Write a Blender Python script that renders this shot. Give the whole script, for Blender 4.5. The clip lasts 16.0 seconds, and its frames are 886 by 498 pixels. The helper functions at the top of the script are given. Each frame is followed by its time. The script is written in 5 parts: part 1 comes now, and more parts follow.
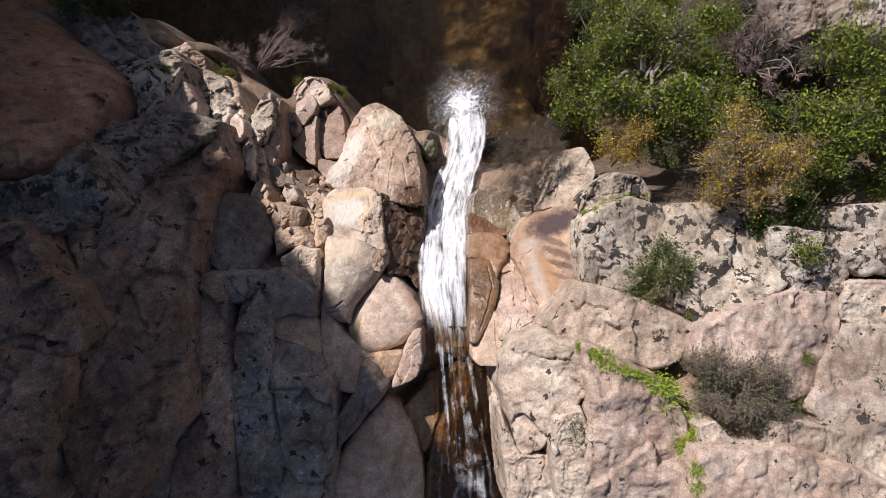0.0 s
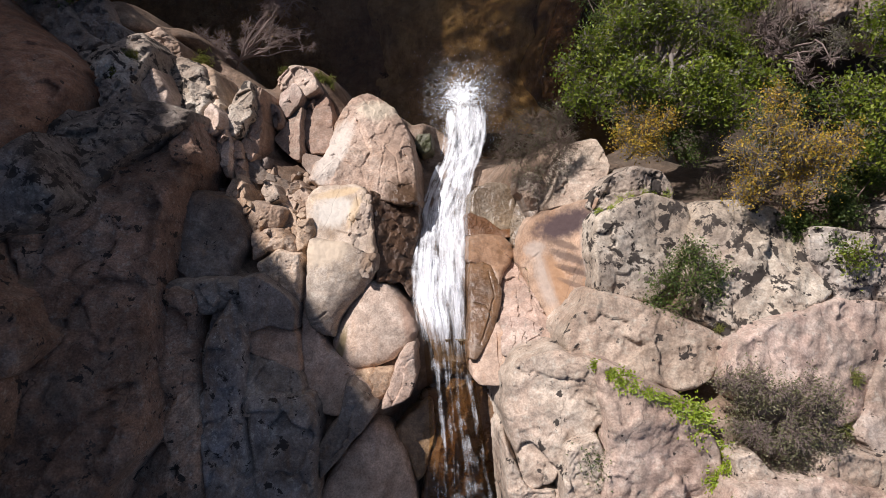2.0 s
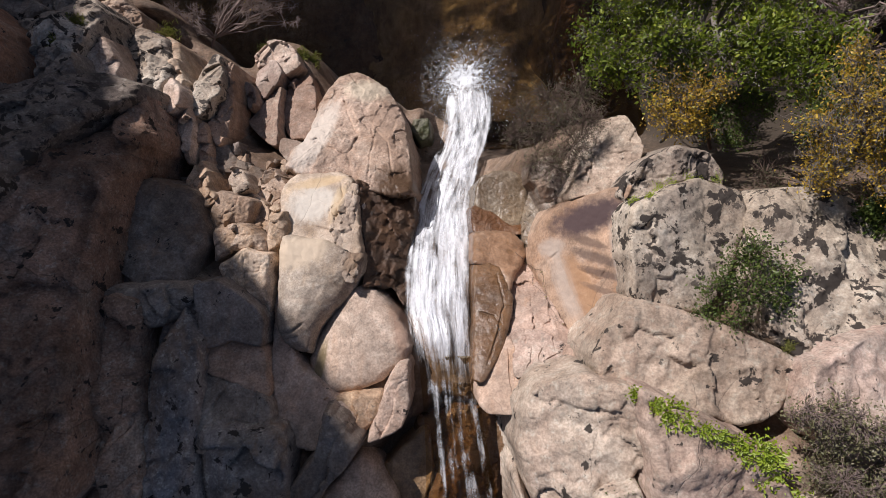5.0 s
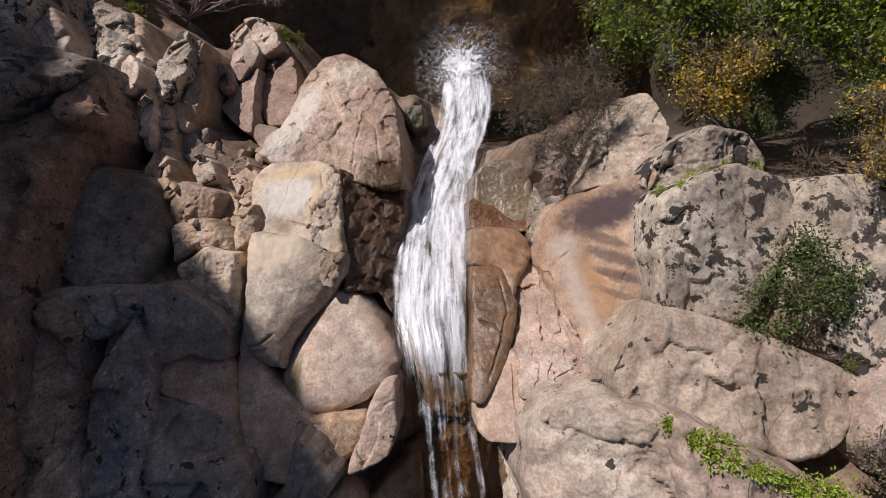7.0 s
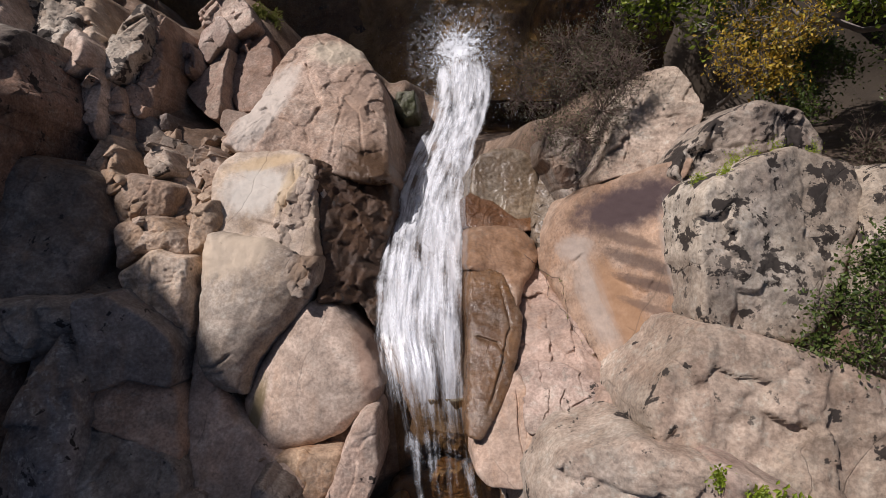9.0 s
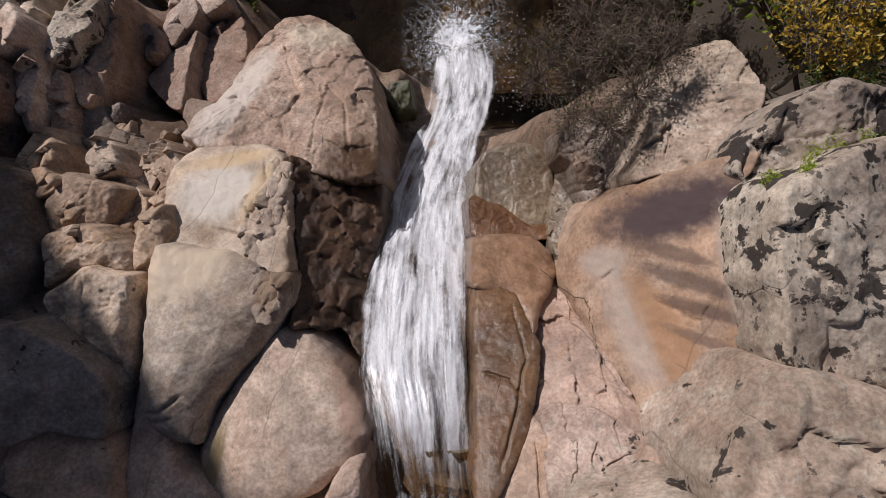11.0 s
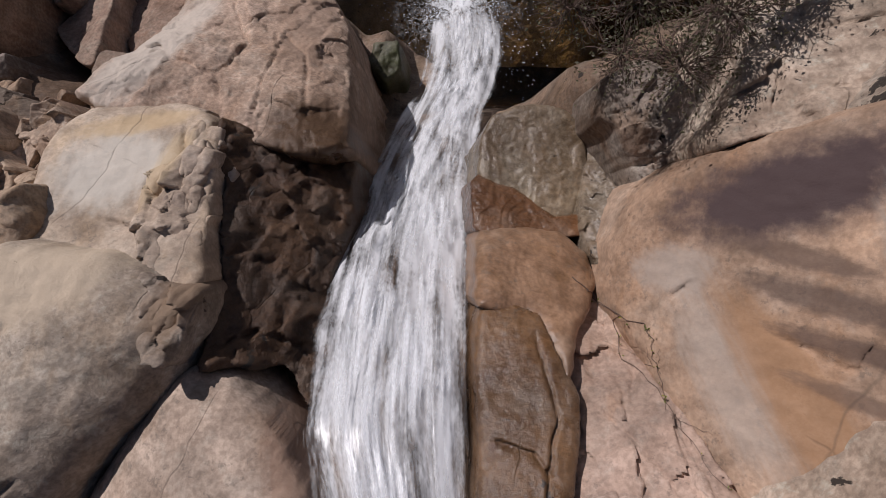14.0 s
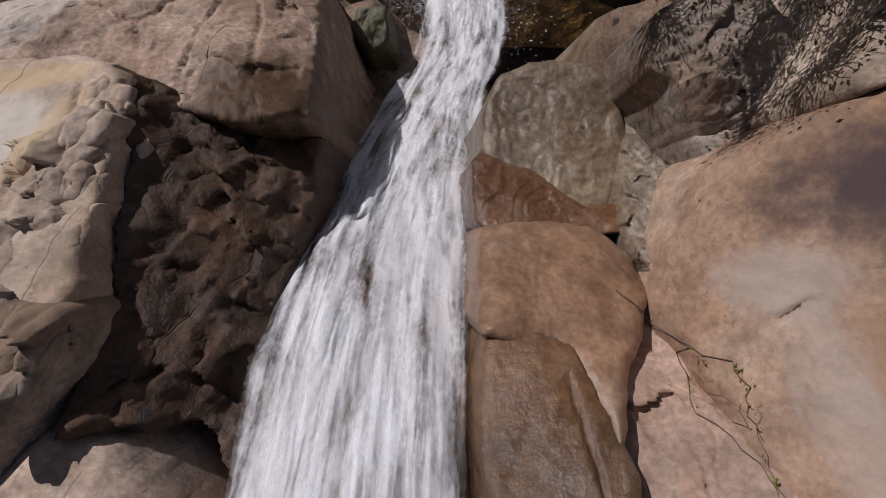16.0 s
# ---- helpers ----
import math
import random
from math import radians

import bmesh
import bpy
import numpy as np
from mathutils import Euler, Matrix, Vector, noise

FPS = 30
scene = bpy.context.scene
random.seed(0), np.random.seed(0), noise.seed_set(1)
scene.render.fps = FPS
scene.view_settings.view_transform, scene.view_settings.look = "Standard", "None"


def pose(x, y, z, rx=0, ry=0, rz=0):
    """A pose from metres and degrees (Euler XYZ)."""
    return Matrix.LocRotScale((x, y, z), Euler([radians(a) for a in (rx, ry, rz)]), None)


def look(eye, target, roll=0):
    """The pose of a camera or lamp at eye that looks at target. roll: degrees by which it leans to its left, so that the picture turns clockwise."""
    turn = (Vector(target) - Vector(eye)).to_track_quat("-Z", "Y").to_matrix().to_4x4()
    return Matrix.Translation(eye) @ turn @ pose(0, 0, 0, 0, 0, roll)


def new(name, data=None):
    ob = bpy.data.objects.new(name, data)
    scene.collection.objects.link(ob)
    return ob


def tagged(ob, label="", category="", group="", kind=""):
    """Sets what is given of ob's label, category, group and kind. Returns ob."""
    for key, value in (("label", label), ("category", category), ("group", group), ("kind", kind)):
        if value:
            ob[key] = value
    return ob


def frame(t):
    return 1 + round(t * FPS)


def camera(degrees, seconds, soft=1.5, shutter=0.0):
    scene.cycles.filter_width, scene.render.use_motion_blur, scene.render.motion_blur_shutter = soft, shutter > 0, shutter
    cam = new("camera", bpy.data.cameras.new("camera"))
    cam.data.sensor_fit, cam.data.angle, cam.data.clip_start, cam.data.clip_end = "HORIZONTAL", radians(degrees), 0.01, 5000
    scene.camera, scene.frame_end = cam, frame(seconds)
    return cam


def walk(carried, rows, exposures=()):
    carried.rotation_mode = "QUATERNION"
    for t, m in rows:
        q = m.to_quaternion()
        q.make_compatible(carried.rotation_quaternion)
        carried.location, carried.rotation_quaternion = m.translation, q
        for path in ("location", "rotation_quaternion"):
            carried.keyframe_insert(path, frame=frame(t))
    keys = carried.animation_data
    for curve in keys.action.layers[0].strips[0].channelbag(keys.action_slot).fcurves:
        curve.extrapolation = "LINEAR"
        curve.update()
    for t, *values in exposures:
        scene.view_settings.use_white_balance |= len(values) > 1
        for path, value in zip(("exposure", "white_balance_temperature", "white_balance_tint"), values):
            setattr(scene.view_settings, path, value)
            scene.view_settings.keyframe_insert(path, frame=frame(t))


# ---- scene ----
# camera and its way: a drone that sinks straight down towards the lip of the fall
cam = camera(73.0, 16.0, soft=0.7)
PATH = [
    (0.0, 0.000, -0.000, 15.800, 0.00, -0.00, 0.00),
    (0.5, 0.026, 0.016, 15.563, 0.01, -0.07, -0.02),
    (1.0, 0.040, 0.043, 15.293, 0.07, -0.06, -0.06),
    (1.5, 0.038, 0.044, 15.032, 0.09, -0.06, -0.09),
    (2.0, 0.050, 0.040, 14.756, 0.11, -0.05, -0.10),
    (2.5, 0.054, 0.020, 14.508, 0.16, -0.05, -0.10),
    (3.0, 0.053, 0.011, 14.246, 0.20, -0.03, -0.08),
    (3.5, 0.062, 0.014, 14.006, 0.24, -0.02, -0.10),
    (4.0, 0.067, 0.003, 13.759, 0.26, -0.00, -0.12),
    (6.5, 0.090, -0.008, 12.576, 0.44, 0.06, -0.14),
    (7.0, 0.132, -0.017, 12.308, 0.39, -0.03, -0.17),
    (7.5, 0.169, -0.034, 12.061, 0.41, -0.02, -0.20),
    (8.0, 0.196, -0.053, 11.811, 0.42, -0.07, -0.24),
    (8.5, 0.207, -0.039, 11.552, 0.41, -0.10, -0.28),
    (9.0, 0.211, 0.017, 11.311, 0.36, -0.06, -0.33),
    (11.5, 0.190, 0.129, 10.086, 0.45, -0.39, -0.48),
    (12.0, 0.208, 0.120, 9.839, 0.44, -0.42, -0.50),
    (12.5, 0.228, 0.108, 9.577, 0.49, -0.27, -0.51),
    (13.0, 0.251, 0.125, 9.327, 0.33, -0.13, -0.48),
    (13.5, 0.260, 0.149, 9.072, 0.36, -0.25, -0.39),
    (14.0, 0.271, 0.147, 8.818, 0.31, -0.06, -0.40),
    (14.5, 0.285, 0.153, 8.549, 0.27, -0.05, -0.36),
    (15.0, 0.300, 0.167, 8.305, 0.21, -0.11, -0.35),
    (15.5, 0.305, 0.157, 8.038, 0.34, -0.06, -0.38),
    (16.0, 0.320, 0.145, 7.800, 0.62, 0.07, -0.54),
]
walk(cam, [(t, pose(x, y, z, rx, ry, rz)) for t, x, y, z, rx, ry, rz in PATH],
     exposures=[(0.0, 0.36, 6330, 15.5), (4.0, 0.14, 6330, 15.5), (9.0, -0.25, 6330, 17.0), (12.5, -0.50, 6280, 17.0), (16.0, -0.72, 6260, 17.5)])

# light: low winter sun from beyond the cliff, clear sky
SUN_FROM = Vector((-0.467, 0.605, 0.643)).normalized()
world = bpy.data.worlds.new("sky")
scene.world = world
world.use_nodes = True
sky = world.node_tree.nodes.new("ShaderNodeTexSky")
sky.sky_type = "NISHITA"
sky.sun_disc = False
sky.sun_elevation = math.asin(SUN_FROM.z)
sky.sun_rotation = math.atan2(SUN_FROM.x, SUN_FROM.y)
world.node_tree.nodes["Background"].inputs["Strength"].default_value = 0.06
world.node_tree.links.new(sky.outputs[0], world.node_tree.nodes["Background"].inputs["Color"])
sun_data = bpy.data.lights.new("sun", "SUN")
sun_data.energy, sun_data.angle, sun_data.color = 5.0, radians(0.5), (1.0, 0.96, 0.91)
sun = new("sun", sun_data)
sun.matrix_world = look(SUN_FROM * 40, (0, 0, 5))


# ---- node helpers and materials ----
class Nodes:
    """A material's node tree with short calls."""

    def __init__(self, name):
        self.mat = bpy.data.materials.new(name)
        self.mat.use_nodes = True
        self.tree = self.mat.node_tree
        self.bsdf = self.tree.nodes["Principled BSDF"]
        self.out = self.tree.nodes["Material Output"]
        geo = self.tree.nodes.new("ShaderNodeNewGeometry")
        self.place, self.normal, self.island = geo.outputs["Position"], geo.outputs["Normal"], geo.outputs["Random Per Island"]

    def put(self, socket, value):
        if isinstance(value, bpy.types.NodeSocket):
            self.tree.links.new(value, socket)
        elif isinstance(value, tuple):
            socket.default_value = (*value, 1.0) if len(value) == 3 and socket.type == "RGBA" else value
        else:
            socket.default_value = value

    def scaled(self, scale, source=None, turn=(0, 0, 0)):
        n = self.tree.nodes.new("ShaderNodeMapping")
        self.put(n.inputs["Vector"], source or self.place)
        n.inputs["Scale"].default_value = scale
        n.inputs["Rotation"].default_value = turn
        return n.outputs[0]

    def noise(self, scale, detail=5.0, rough=0.55, vector=None, warp=0.0):
        n = self.tree.nodes.new("ShaderNodeTexNoise")
        self.put(n.inputs["Vector"], vector or self.place)
        n.inputs["Scale"].default_value, n.inputs["Detail"].default_value = scale, detail
        n.inputs["Roughness"].default_value, n.inputs["Distortion"].default_value = rough, warp
        return n.outputs["Fac"]

    def cells(self, scale, feature="F1", vector=None):
        n = self.tree.nodes.new("ShaderNodeTexVoronoi")
        n.feature = feature
        self.put(n.inputs["Vector"], vector or self.place)
        n.inputs["Scale"].default_value = scale
        return n.outputs["Distance"]

    def step(self, value, low, high, to_low=0.0, to_high=1.0):
        n = self.tree.nodes.new("ShaderNodeMapRange")
        n.interpolation_type = "SMOOTHSTEP"
        for key, v in (("Value", value), ("From Min", low), ("From Max", high), ("To Min", to_low), ("To Max", to_high)):
            self.put(n.inputs[key], v)
        return n.outputs[0]

    def math(self, op, a, b=0.0):
        n = self.tree.nodes.new("ShaderNodeMath")
        n.operation = op
        self.put(n.inputs[0], a)
        self.put(n.inputs[1], b)
        return n.outputs[0]

    def mix(self, fac, a, b, mode="MIX"):
        n = self.tree.nodes.new("ShaderNodeMix")
        n.data_type, n.blend_type = "RGBA", mode
        self.put(n.inputs[0], fac)
        self.put(n.inputs[6], a)
        self.put(n.inputs[7], b)
        return n.outputs[2]

    def axis(self, which, source=None):
        n = self.tree.nodes.new("ShaderNodeSeparateXYZ")
        self.put(n.inputs[0], source or self.place)
        return n.outputs[which]

    def random(self):
        return self.tree.nodes.new("ShaderNodeObjectInfo").outputs["Random"]

    def uv(self):
        return self.tree.nodes.new("ShaderNodeTexCoord").outputs["UV"]

    def bump(self, height, strength=0.5, distance=0.03, normal=None):
        n = self.tree.nodes.new("ShaderNodeBump")
        n.inputs["Strength"].default_value, n.inputs["Distance"].default_value = strength, distance
        self.put(n.inputs["Height"], height)
        if normal:
            self.put(n.inputs["Normal"], normal)
        return n.outputs[0]

    def shader(self, kind, **values):
        n = self.tree.nodes.new("ShaderNode" + kind)
        for key, v in values.items():
            self.put(n.inputs[key.replace("_", " ")], v)
        return n.outputs[0]

    def blend(self, fac, a, b):
        n = self.tree.nodes.new("ShaderNodeMixShader")
        self.put(n.inputs[0], fac)
        self.put(n.inputs[1], a)
        self.put(n.inputs[2], b)
        return n.outputs[0]


def granite(name, base, other, stain, stain_part=0.3, dark_lichen=0.0, pale_lichen=0.3, wet=0.0, grain=1.0, relief=1.0, patches=()):
    """Weathered granite: two base tones, a stain running down the slope, crusts of lichen, crystals, pits."""
    n = Nodes(name)
    shift = n.random()
    big = n.noise(0.9, 6, 0.6, warp=0.6)
    med = n.noise(5.5, 8, 0.68)
    fine = n.noise(38.0, 4, 0.6)
    run = n.noise(1.0, 6, 0.6, n.scaled((3.2, 0.7, 0.7)), 0.8)
    c = n.mix(n.step(big, 0.36, 0.62), base, other)
    c = n.mix(n.math("MULTIPLY", n.step(run, 0.48, 0.68), stain_part), c, stain)
    c = n.mix(n.math("MULTIPLY", n.step(n.noise(13.0, 5, 0.7), 0.52, 0.66), pale_lichen), c, (0.47, 0.45, 0.40))
    film = n.step(n.noise(1.7, 9, 0.68, warp=0.35), 0.50, 0.60)
    c = n.mix(n.math("MULTIPLY", film, 0.15 + 0.35 * pale_lichen), c, (0.36, 0.335, 0.30))
    c = n.mix(n.math("MULTIPLY", n.step(n.noise(2.9, 7, 0.66, n.scaled((1.0, 0.55, 1.0))), 0.54, 0.66), 0.45), c, stain)
    c = n.mix(1.0, c, n.mix(n.step(n.noise(0.55, 4, 0.6, warp=0.4), 0.3, 0.7), (0.66, 0.60, 0.55), (1.26, 1.26, 1.26)), "MULTIPLY")
    c = n.mix(1.0, c, n.mix(n.step(med, 0.2, 0.8), (0.56, 0.53, 0.50), (1.30, 1.29, 1.27)), "MULTIPLY")
    c = n.mix(0.5 * grain, c, n.mix(n.step(fine, 0.35, 0.65), (0.55, 0.52, 0.50), (1.2, 1.2, 1.2)), "MULTIPLY")
    c = n.mix(n.math("MULTIPLY", n.step(n.noise(1.5, 3, 0.5), 0.42, 0.55), n.step(n.noise(21.0, 6, 0.75), 0.56, 0.62, 0.0, 0.4)), c, (0.12, 0.10, 0.085))
    damp = None
    for px, py, rx, ry, turn, tint, part_, *soaked in patches:
        # weathering stains and painted shade, as patches with a ragged, streaky edge
        local = n.tree.nodes.new("ShaderNodeMapping")
        local.vector_type = "TEXTURE"
        local.inputs["Location"].default_value = (px, py, 0)
        local.inputs["Rotation"].default_value = (0, 0, radians(turn))
        local.inputs["Scale"].default_value = (rx, ry, 1e6)
        n.put(local.inputs["Vector"], n.place)
        away = n.tree.nodes.new("ShaderNodeVectorMath")
        away.operation = "LENGTH"
        n.put(away.inputs[0], local.outputs[0])
        rag = n.math("ADD", n.math("MULTIPLY", n.noise(1.3, 5, 0.6, n.scaled((3.0, 1.2, 1.0), local.outputs[0])), 0.9), n.math("MULTIPLY", n.noise(11.0, 8, 0.72, n.scaled((1.0, 0.55, 1.0))), 0.5))
        edge_ = n.math("ADD", away.outputs["Value"], n.math("SUBTRACT", rag, 0.7))
        cover = n.step(edge_, 0.5, 1.1, part_, 0.0)
        c = n.mix(cover, c, tint)
        if soaked:
            damp = cover
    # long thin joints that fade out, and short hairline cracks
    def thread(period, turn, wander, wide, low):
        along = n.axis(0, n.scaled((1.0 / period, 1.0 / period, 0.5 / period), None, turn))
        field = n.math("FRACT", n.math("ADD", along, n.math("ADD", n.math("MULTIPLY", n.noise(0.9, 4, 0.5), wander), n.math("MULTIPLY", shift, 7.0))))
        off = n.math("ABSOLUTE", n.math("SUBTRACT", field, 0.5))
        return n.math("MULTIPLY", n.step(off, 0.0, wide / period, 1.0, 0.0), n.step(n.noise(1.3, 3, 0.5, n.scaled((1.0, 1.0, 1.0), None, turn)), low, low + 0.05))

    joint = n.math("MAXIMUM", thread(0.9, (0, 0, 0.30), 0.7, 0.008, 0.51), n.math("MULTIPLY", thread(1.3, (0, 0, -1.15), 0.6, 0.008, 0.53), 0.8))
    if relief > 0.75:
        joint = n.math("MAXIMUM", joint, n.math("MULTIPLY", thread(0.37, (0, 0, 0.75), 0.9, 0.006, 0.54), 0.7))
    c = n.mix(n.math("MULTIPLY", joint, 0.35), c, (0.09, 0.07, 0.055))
    if dark_lichen:
        spots = n.noise(4.6, 9, 0.62, warp=0.3)
        edge = 0.70 - 0.19 * dark_lichen
        c = n.mix(n.step(spots, edge, edge + 0.02, 0.0, 0.97), c, (0.034, 0.027, 0.023))
        c = n.mix(n.step(n.noise(7.0, 6, 0.7), 0.70 - 0.14 * dark_lichen, 0.72 - 0.14 * dark_lichen, 0.0, 0.8), c, (0.06, 0.05, 0.043))
    c = n.mix(1.0, c, n.mix(shift, (0.86, 0.85, 0.86), (1.10, 1.09, 1.05)), "MULTIPLY")
    n.put(n.bsdf.inputs["Base Color"], c)
    gloss = n.step(med, 0.3, 0.7, 0.80 - 0.72 * wet, 0.92 - 0.60 * wet)
    if damp:
        gloss = n.math("SUBTRACT", gloss, n.math("MULTIPLY", damp, 0.55))
    n.put(n.bsdf.inputs["Roughness"], gloss)
    n.put(n.bsdf.inputs["Specular IOR Level"], 0.3 + 0.3 * wet)
    h = n.math("ADD", n.math("MULTIPLY", n.noise(11.0, 8, 0.72), 0.7), n.math("MULTIPLY", fine, 0.25))
    h = n.math("ADD", h, n.math("MULTIPLY", n.noise(130.0, 2, 0.5), 0.07))
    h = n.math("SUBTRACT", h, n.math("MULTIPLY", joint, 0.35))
    n.put(n.bsdf.inputs["Normal"], n.bump(h, 0.45 * relief, 0.04))
    return n.mat


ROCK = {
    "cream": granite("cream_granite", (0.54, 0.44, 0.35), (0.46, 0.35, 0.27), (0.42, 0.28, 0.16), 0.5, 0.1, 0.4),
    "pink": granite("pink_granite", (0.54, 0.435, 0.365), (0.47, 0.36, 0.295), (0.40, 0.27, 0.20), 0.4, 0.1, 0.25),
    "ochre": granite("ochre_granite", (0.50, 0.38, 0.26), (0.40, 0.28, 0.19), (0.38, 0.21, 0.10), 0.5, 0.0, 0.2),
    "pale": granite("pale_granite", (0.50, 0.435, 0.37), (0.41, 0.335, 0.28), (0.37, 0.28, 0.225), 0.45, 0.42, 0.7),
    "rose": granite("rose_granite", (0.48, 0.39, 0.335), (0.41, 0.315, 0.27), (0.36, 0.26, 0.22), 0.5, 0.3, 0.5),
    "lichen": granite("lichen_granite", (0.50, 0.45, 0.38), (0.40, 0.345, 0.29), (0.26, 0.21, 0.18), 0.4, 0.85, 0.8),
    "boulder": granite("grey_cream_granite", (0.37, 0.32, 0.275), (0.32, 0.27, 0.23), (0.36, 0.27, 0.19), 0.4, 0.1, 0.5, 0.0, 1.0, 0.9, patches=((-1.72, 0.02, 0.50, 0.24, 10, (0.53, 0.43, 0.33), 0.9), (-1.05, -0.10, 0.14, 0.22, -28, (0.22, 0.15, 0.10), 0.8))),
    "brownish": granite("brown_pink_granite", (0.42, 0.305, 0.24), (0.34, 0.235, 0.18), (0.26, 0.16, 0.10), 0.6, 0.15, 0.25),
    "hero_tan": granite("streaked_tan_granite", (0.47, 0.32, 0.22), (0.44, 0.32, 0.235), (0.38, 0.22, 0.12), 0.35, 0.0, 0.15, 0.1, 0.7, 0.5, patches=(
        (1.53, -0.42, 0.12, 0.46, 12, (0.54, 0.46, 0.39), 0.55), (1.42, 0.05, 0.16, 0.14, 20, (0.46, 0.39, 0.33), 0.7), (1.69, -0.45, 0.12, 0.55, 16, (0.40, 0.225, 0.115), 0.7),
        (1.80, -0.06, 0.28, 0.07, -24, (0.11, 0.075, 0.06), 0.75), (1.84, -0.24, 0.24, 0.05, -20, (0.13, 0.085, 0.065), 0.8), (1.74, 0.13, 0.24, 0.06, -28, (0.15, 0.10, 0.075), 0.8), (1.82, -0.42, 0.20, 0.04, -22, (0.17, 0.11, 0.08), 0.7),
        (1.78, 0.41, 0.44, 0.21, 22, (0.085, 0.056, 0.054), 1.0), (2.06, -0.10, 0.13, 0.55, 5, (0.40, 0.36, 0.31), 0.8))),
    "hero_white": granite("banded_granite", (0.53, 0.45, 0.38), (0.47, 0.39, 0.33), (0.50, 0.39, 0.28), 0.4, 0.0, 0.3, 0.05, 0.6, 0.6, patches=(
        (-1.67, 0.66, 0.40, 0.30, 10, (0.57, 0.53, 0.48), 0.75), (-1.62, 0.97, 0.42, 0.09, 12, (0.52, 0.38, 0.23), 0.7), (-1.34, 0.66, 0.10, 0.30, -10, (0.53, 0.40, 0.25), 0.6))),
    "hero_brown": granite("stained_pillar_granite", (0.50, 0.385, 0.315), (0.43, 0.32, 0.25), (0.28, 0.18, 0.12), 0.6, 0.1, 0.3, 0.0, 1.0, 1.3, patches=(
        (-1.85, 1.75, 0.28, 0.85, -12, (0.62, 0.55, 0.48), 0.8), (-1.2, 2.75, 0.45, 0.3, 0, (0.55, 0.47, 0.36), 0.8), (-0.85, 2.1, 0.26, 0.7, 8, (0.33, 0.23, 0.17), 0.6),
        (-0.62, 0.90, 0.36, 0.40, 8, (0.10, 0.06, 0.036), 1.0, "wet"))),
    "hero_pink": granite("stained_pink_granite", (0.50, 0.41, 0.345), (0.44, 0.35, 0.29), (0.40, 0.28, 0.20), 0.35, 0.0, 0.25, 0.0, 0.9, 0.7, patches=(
        # left patch puts the larger boulder's cast shadow into colour; right is stain
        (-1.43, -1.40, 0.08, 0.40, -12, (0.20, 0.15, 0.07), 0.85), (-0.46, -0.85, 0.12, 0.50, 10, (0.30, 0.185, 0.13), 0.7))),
    # grey: lowered below the stone's own tone to deepen shade in the gully
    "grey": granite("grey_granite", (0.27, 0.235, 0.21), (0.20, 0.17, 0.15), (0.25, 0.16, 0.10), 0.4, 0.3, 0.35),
    # blue: columns' granite with the gully's deep shade put into its colour
    "blue": granite("shade_toned_granite", (0.27, 0.25, 0.245), (0.155, 0.14, 0.135), (0.26, 0.16, 0.09), 0.45, 0.5, 0.6, 0.0, 1.0, 1.3),
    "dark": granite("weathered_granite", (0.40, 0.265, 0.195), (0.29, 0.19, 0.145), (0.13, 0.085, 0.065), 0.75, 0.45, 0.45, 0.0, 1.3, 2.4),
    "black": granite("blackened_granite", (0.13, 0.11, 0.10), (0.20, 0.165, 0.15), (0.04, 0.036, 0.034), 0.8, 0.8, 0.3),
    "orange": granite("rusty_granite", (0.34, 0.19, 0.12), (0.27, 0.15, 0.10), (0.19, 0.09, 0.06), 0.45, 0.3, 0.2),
    # wet stone, tinted darker still because light only grazes the face
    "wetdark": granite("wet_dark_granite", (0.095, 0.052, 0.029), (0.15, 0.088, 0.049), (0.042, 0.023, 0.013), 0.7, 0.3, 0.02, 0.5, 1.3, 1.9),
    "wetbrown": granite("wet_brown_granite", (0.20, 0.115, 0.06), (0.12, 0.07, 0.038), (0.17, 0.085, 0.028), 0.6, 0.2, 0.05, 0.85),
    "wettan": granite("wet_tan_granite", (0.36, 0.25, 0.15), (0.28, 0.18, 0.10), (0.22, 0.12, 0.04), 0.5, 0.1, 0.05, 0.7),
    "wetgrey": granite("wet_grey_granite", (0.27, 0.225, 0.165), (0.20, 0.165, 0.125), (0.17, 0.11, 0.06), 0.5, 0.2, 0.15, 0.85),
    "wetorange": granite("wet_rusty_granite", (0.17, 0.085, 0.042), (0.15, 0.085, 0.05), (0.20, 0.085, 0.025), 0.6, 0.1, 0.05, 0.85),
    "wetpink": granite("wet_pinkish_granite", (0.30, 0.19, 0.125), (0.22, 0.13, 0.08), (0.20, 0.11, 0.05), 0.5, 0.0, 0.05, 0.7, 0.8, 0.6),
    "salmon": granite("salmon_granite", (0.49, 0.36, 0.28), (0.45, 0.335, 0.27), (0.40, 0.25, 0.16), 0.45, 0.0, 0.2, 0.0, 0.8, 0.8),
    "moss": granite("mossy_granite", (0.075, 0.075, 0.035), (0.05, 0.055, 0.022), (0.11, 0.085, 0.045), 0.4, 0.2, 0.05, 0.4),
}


# ---- numeric noise ----
def _hash(ix, iy, iz, seed):
    h = (ix * 374761393 + iy * 668265263 + iz * 2147483647 + seed * 1274126177) & 0xFFFFFFFF
    h = ((h ^ (h >> 13)) * 1274126177) & 0xFFFFFFFF
    h = ((h ^ (h >> 16)) * 2246822519) & 0xFFFFFFFF
    return ((h ^ (h >> 15)) & 0xFFFF) / 32767.5 - 1.0


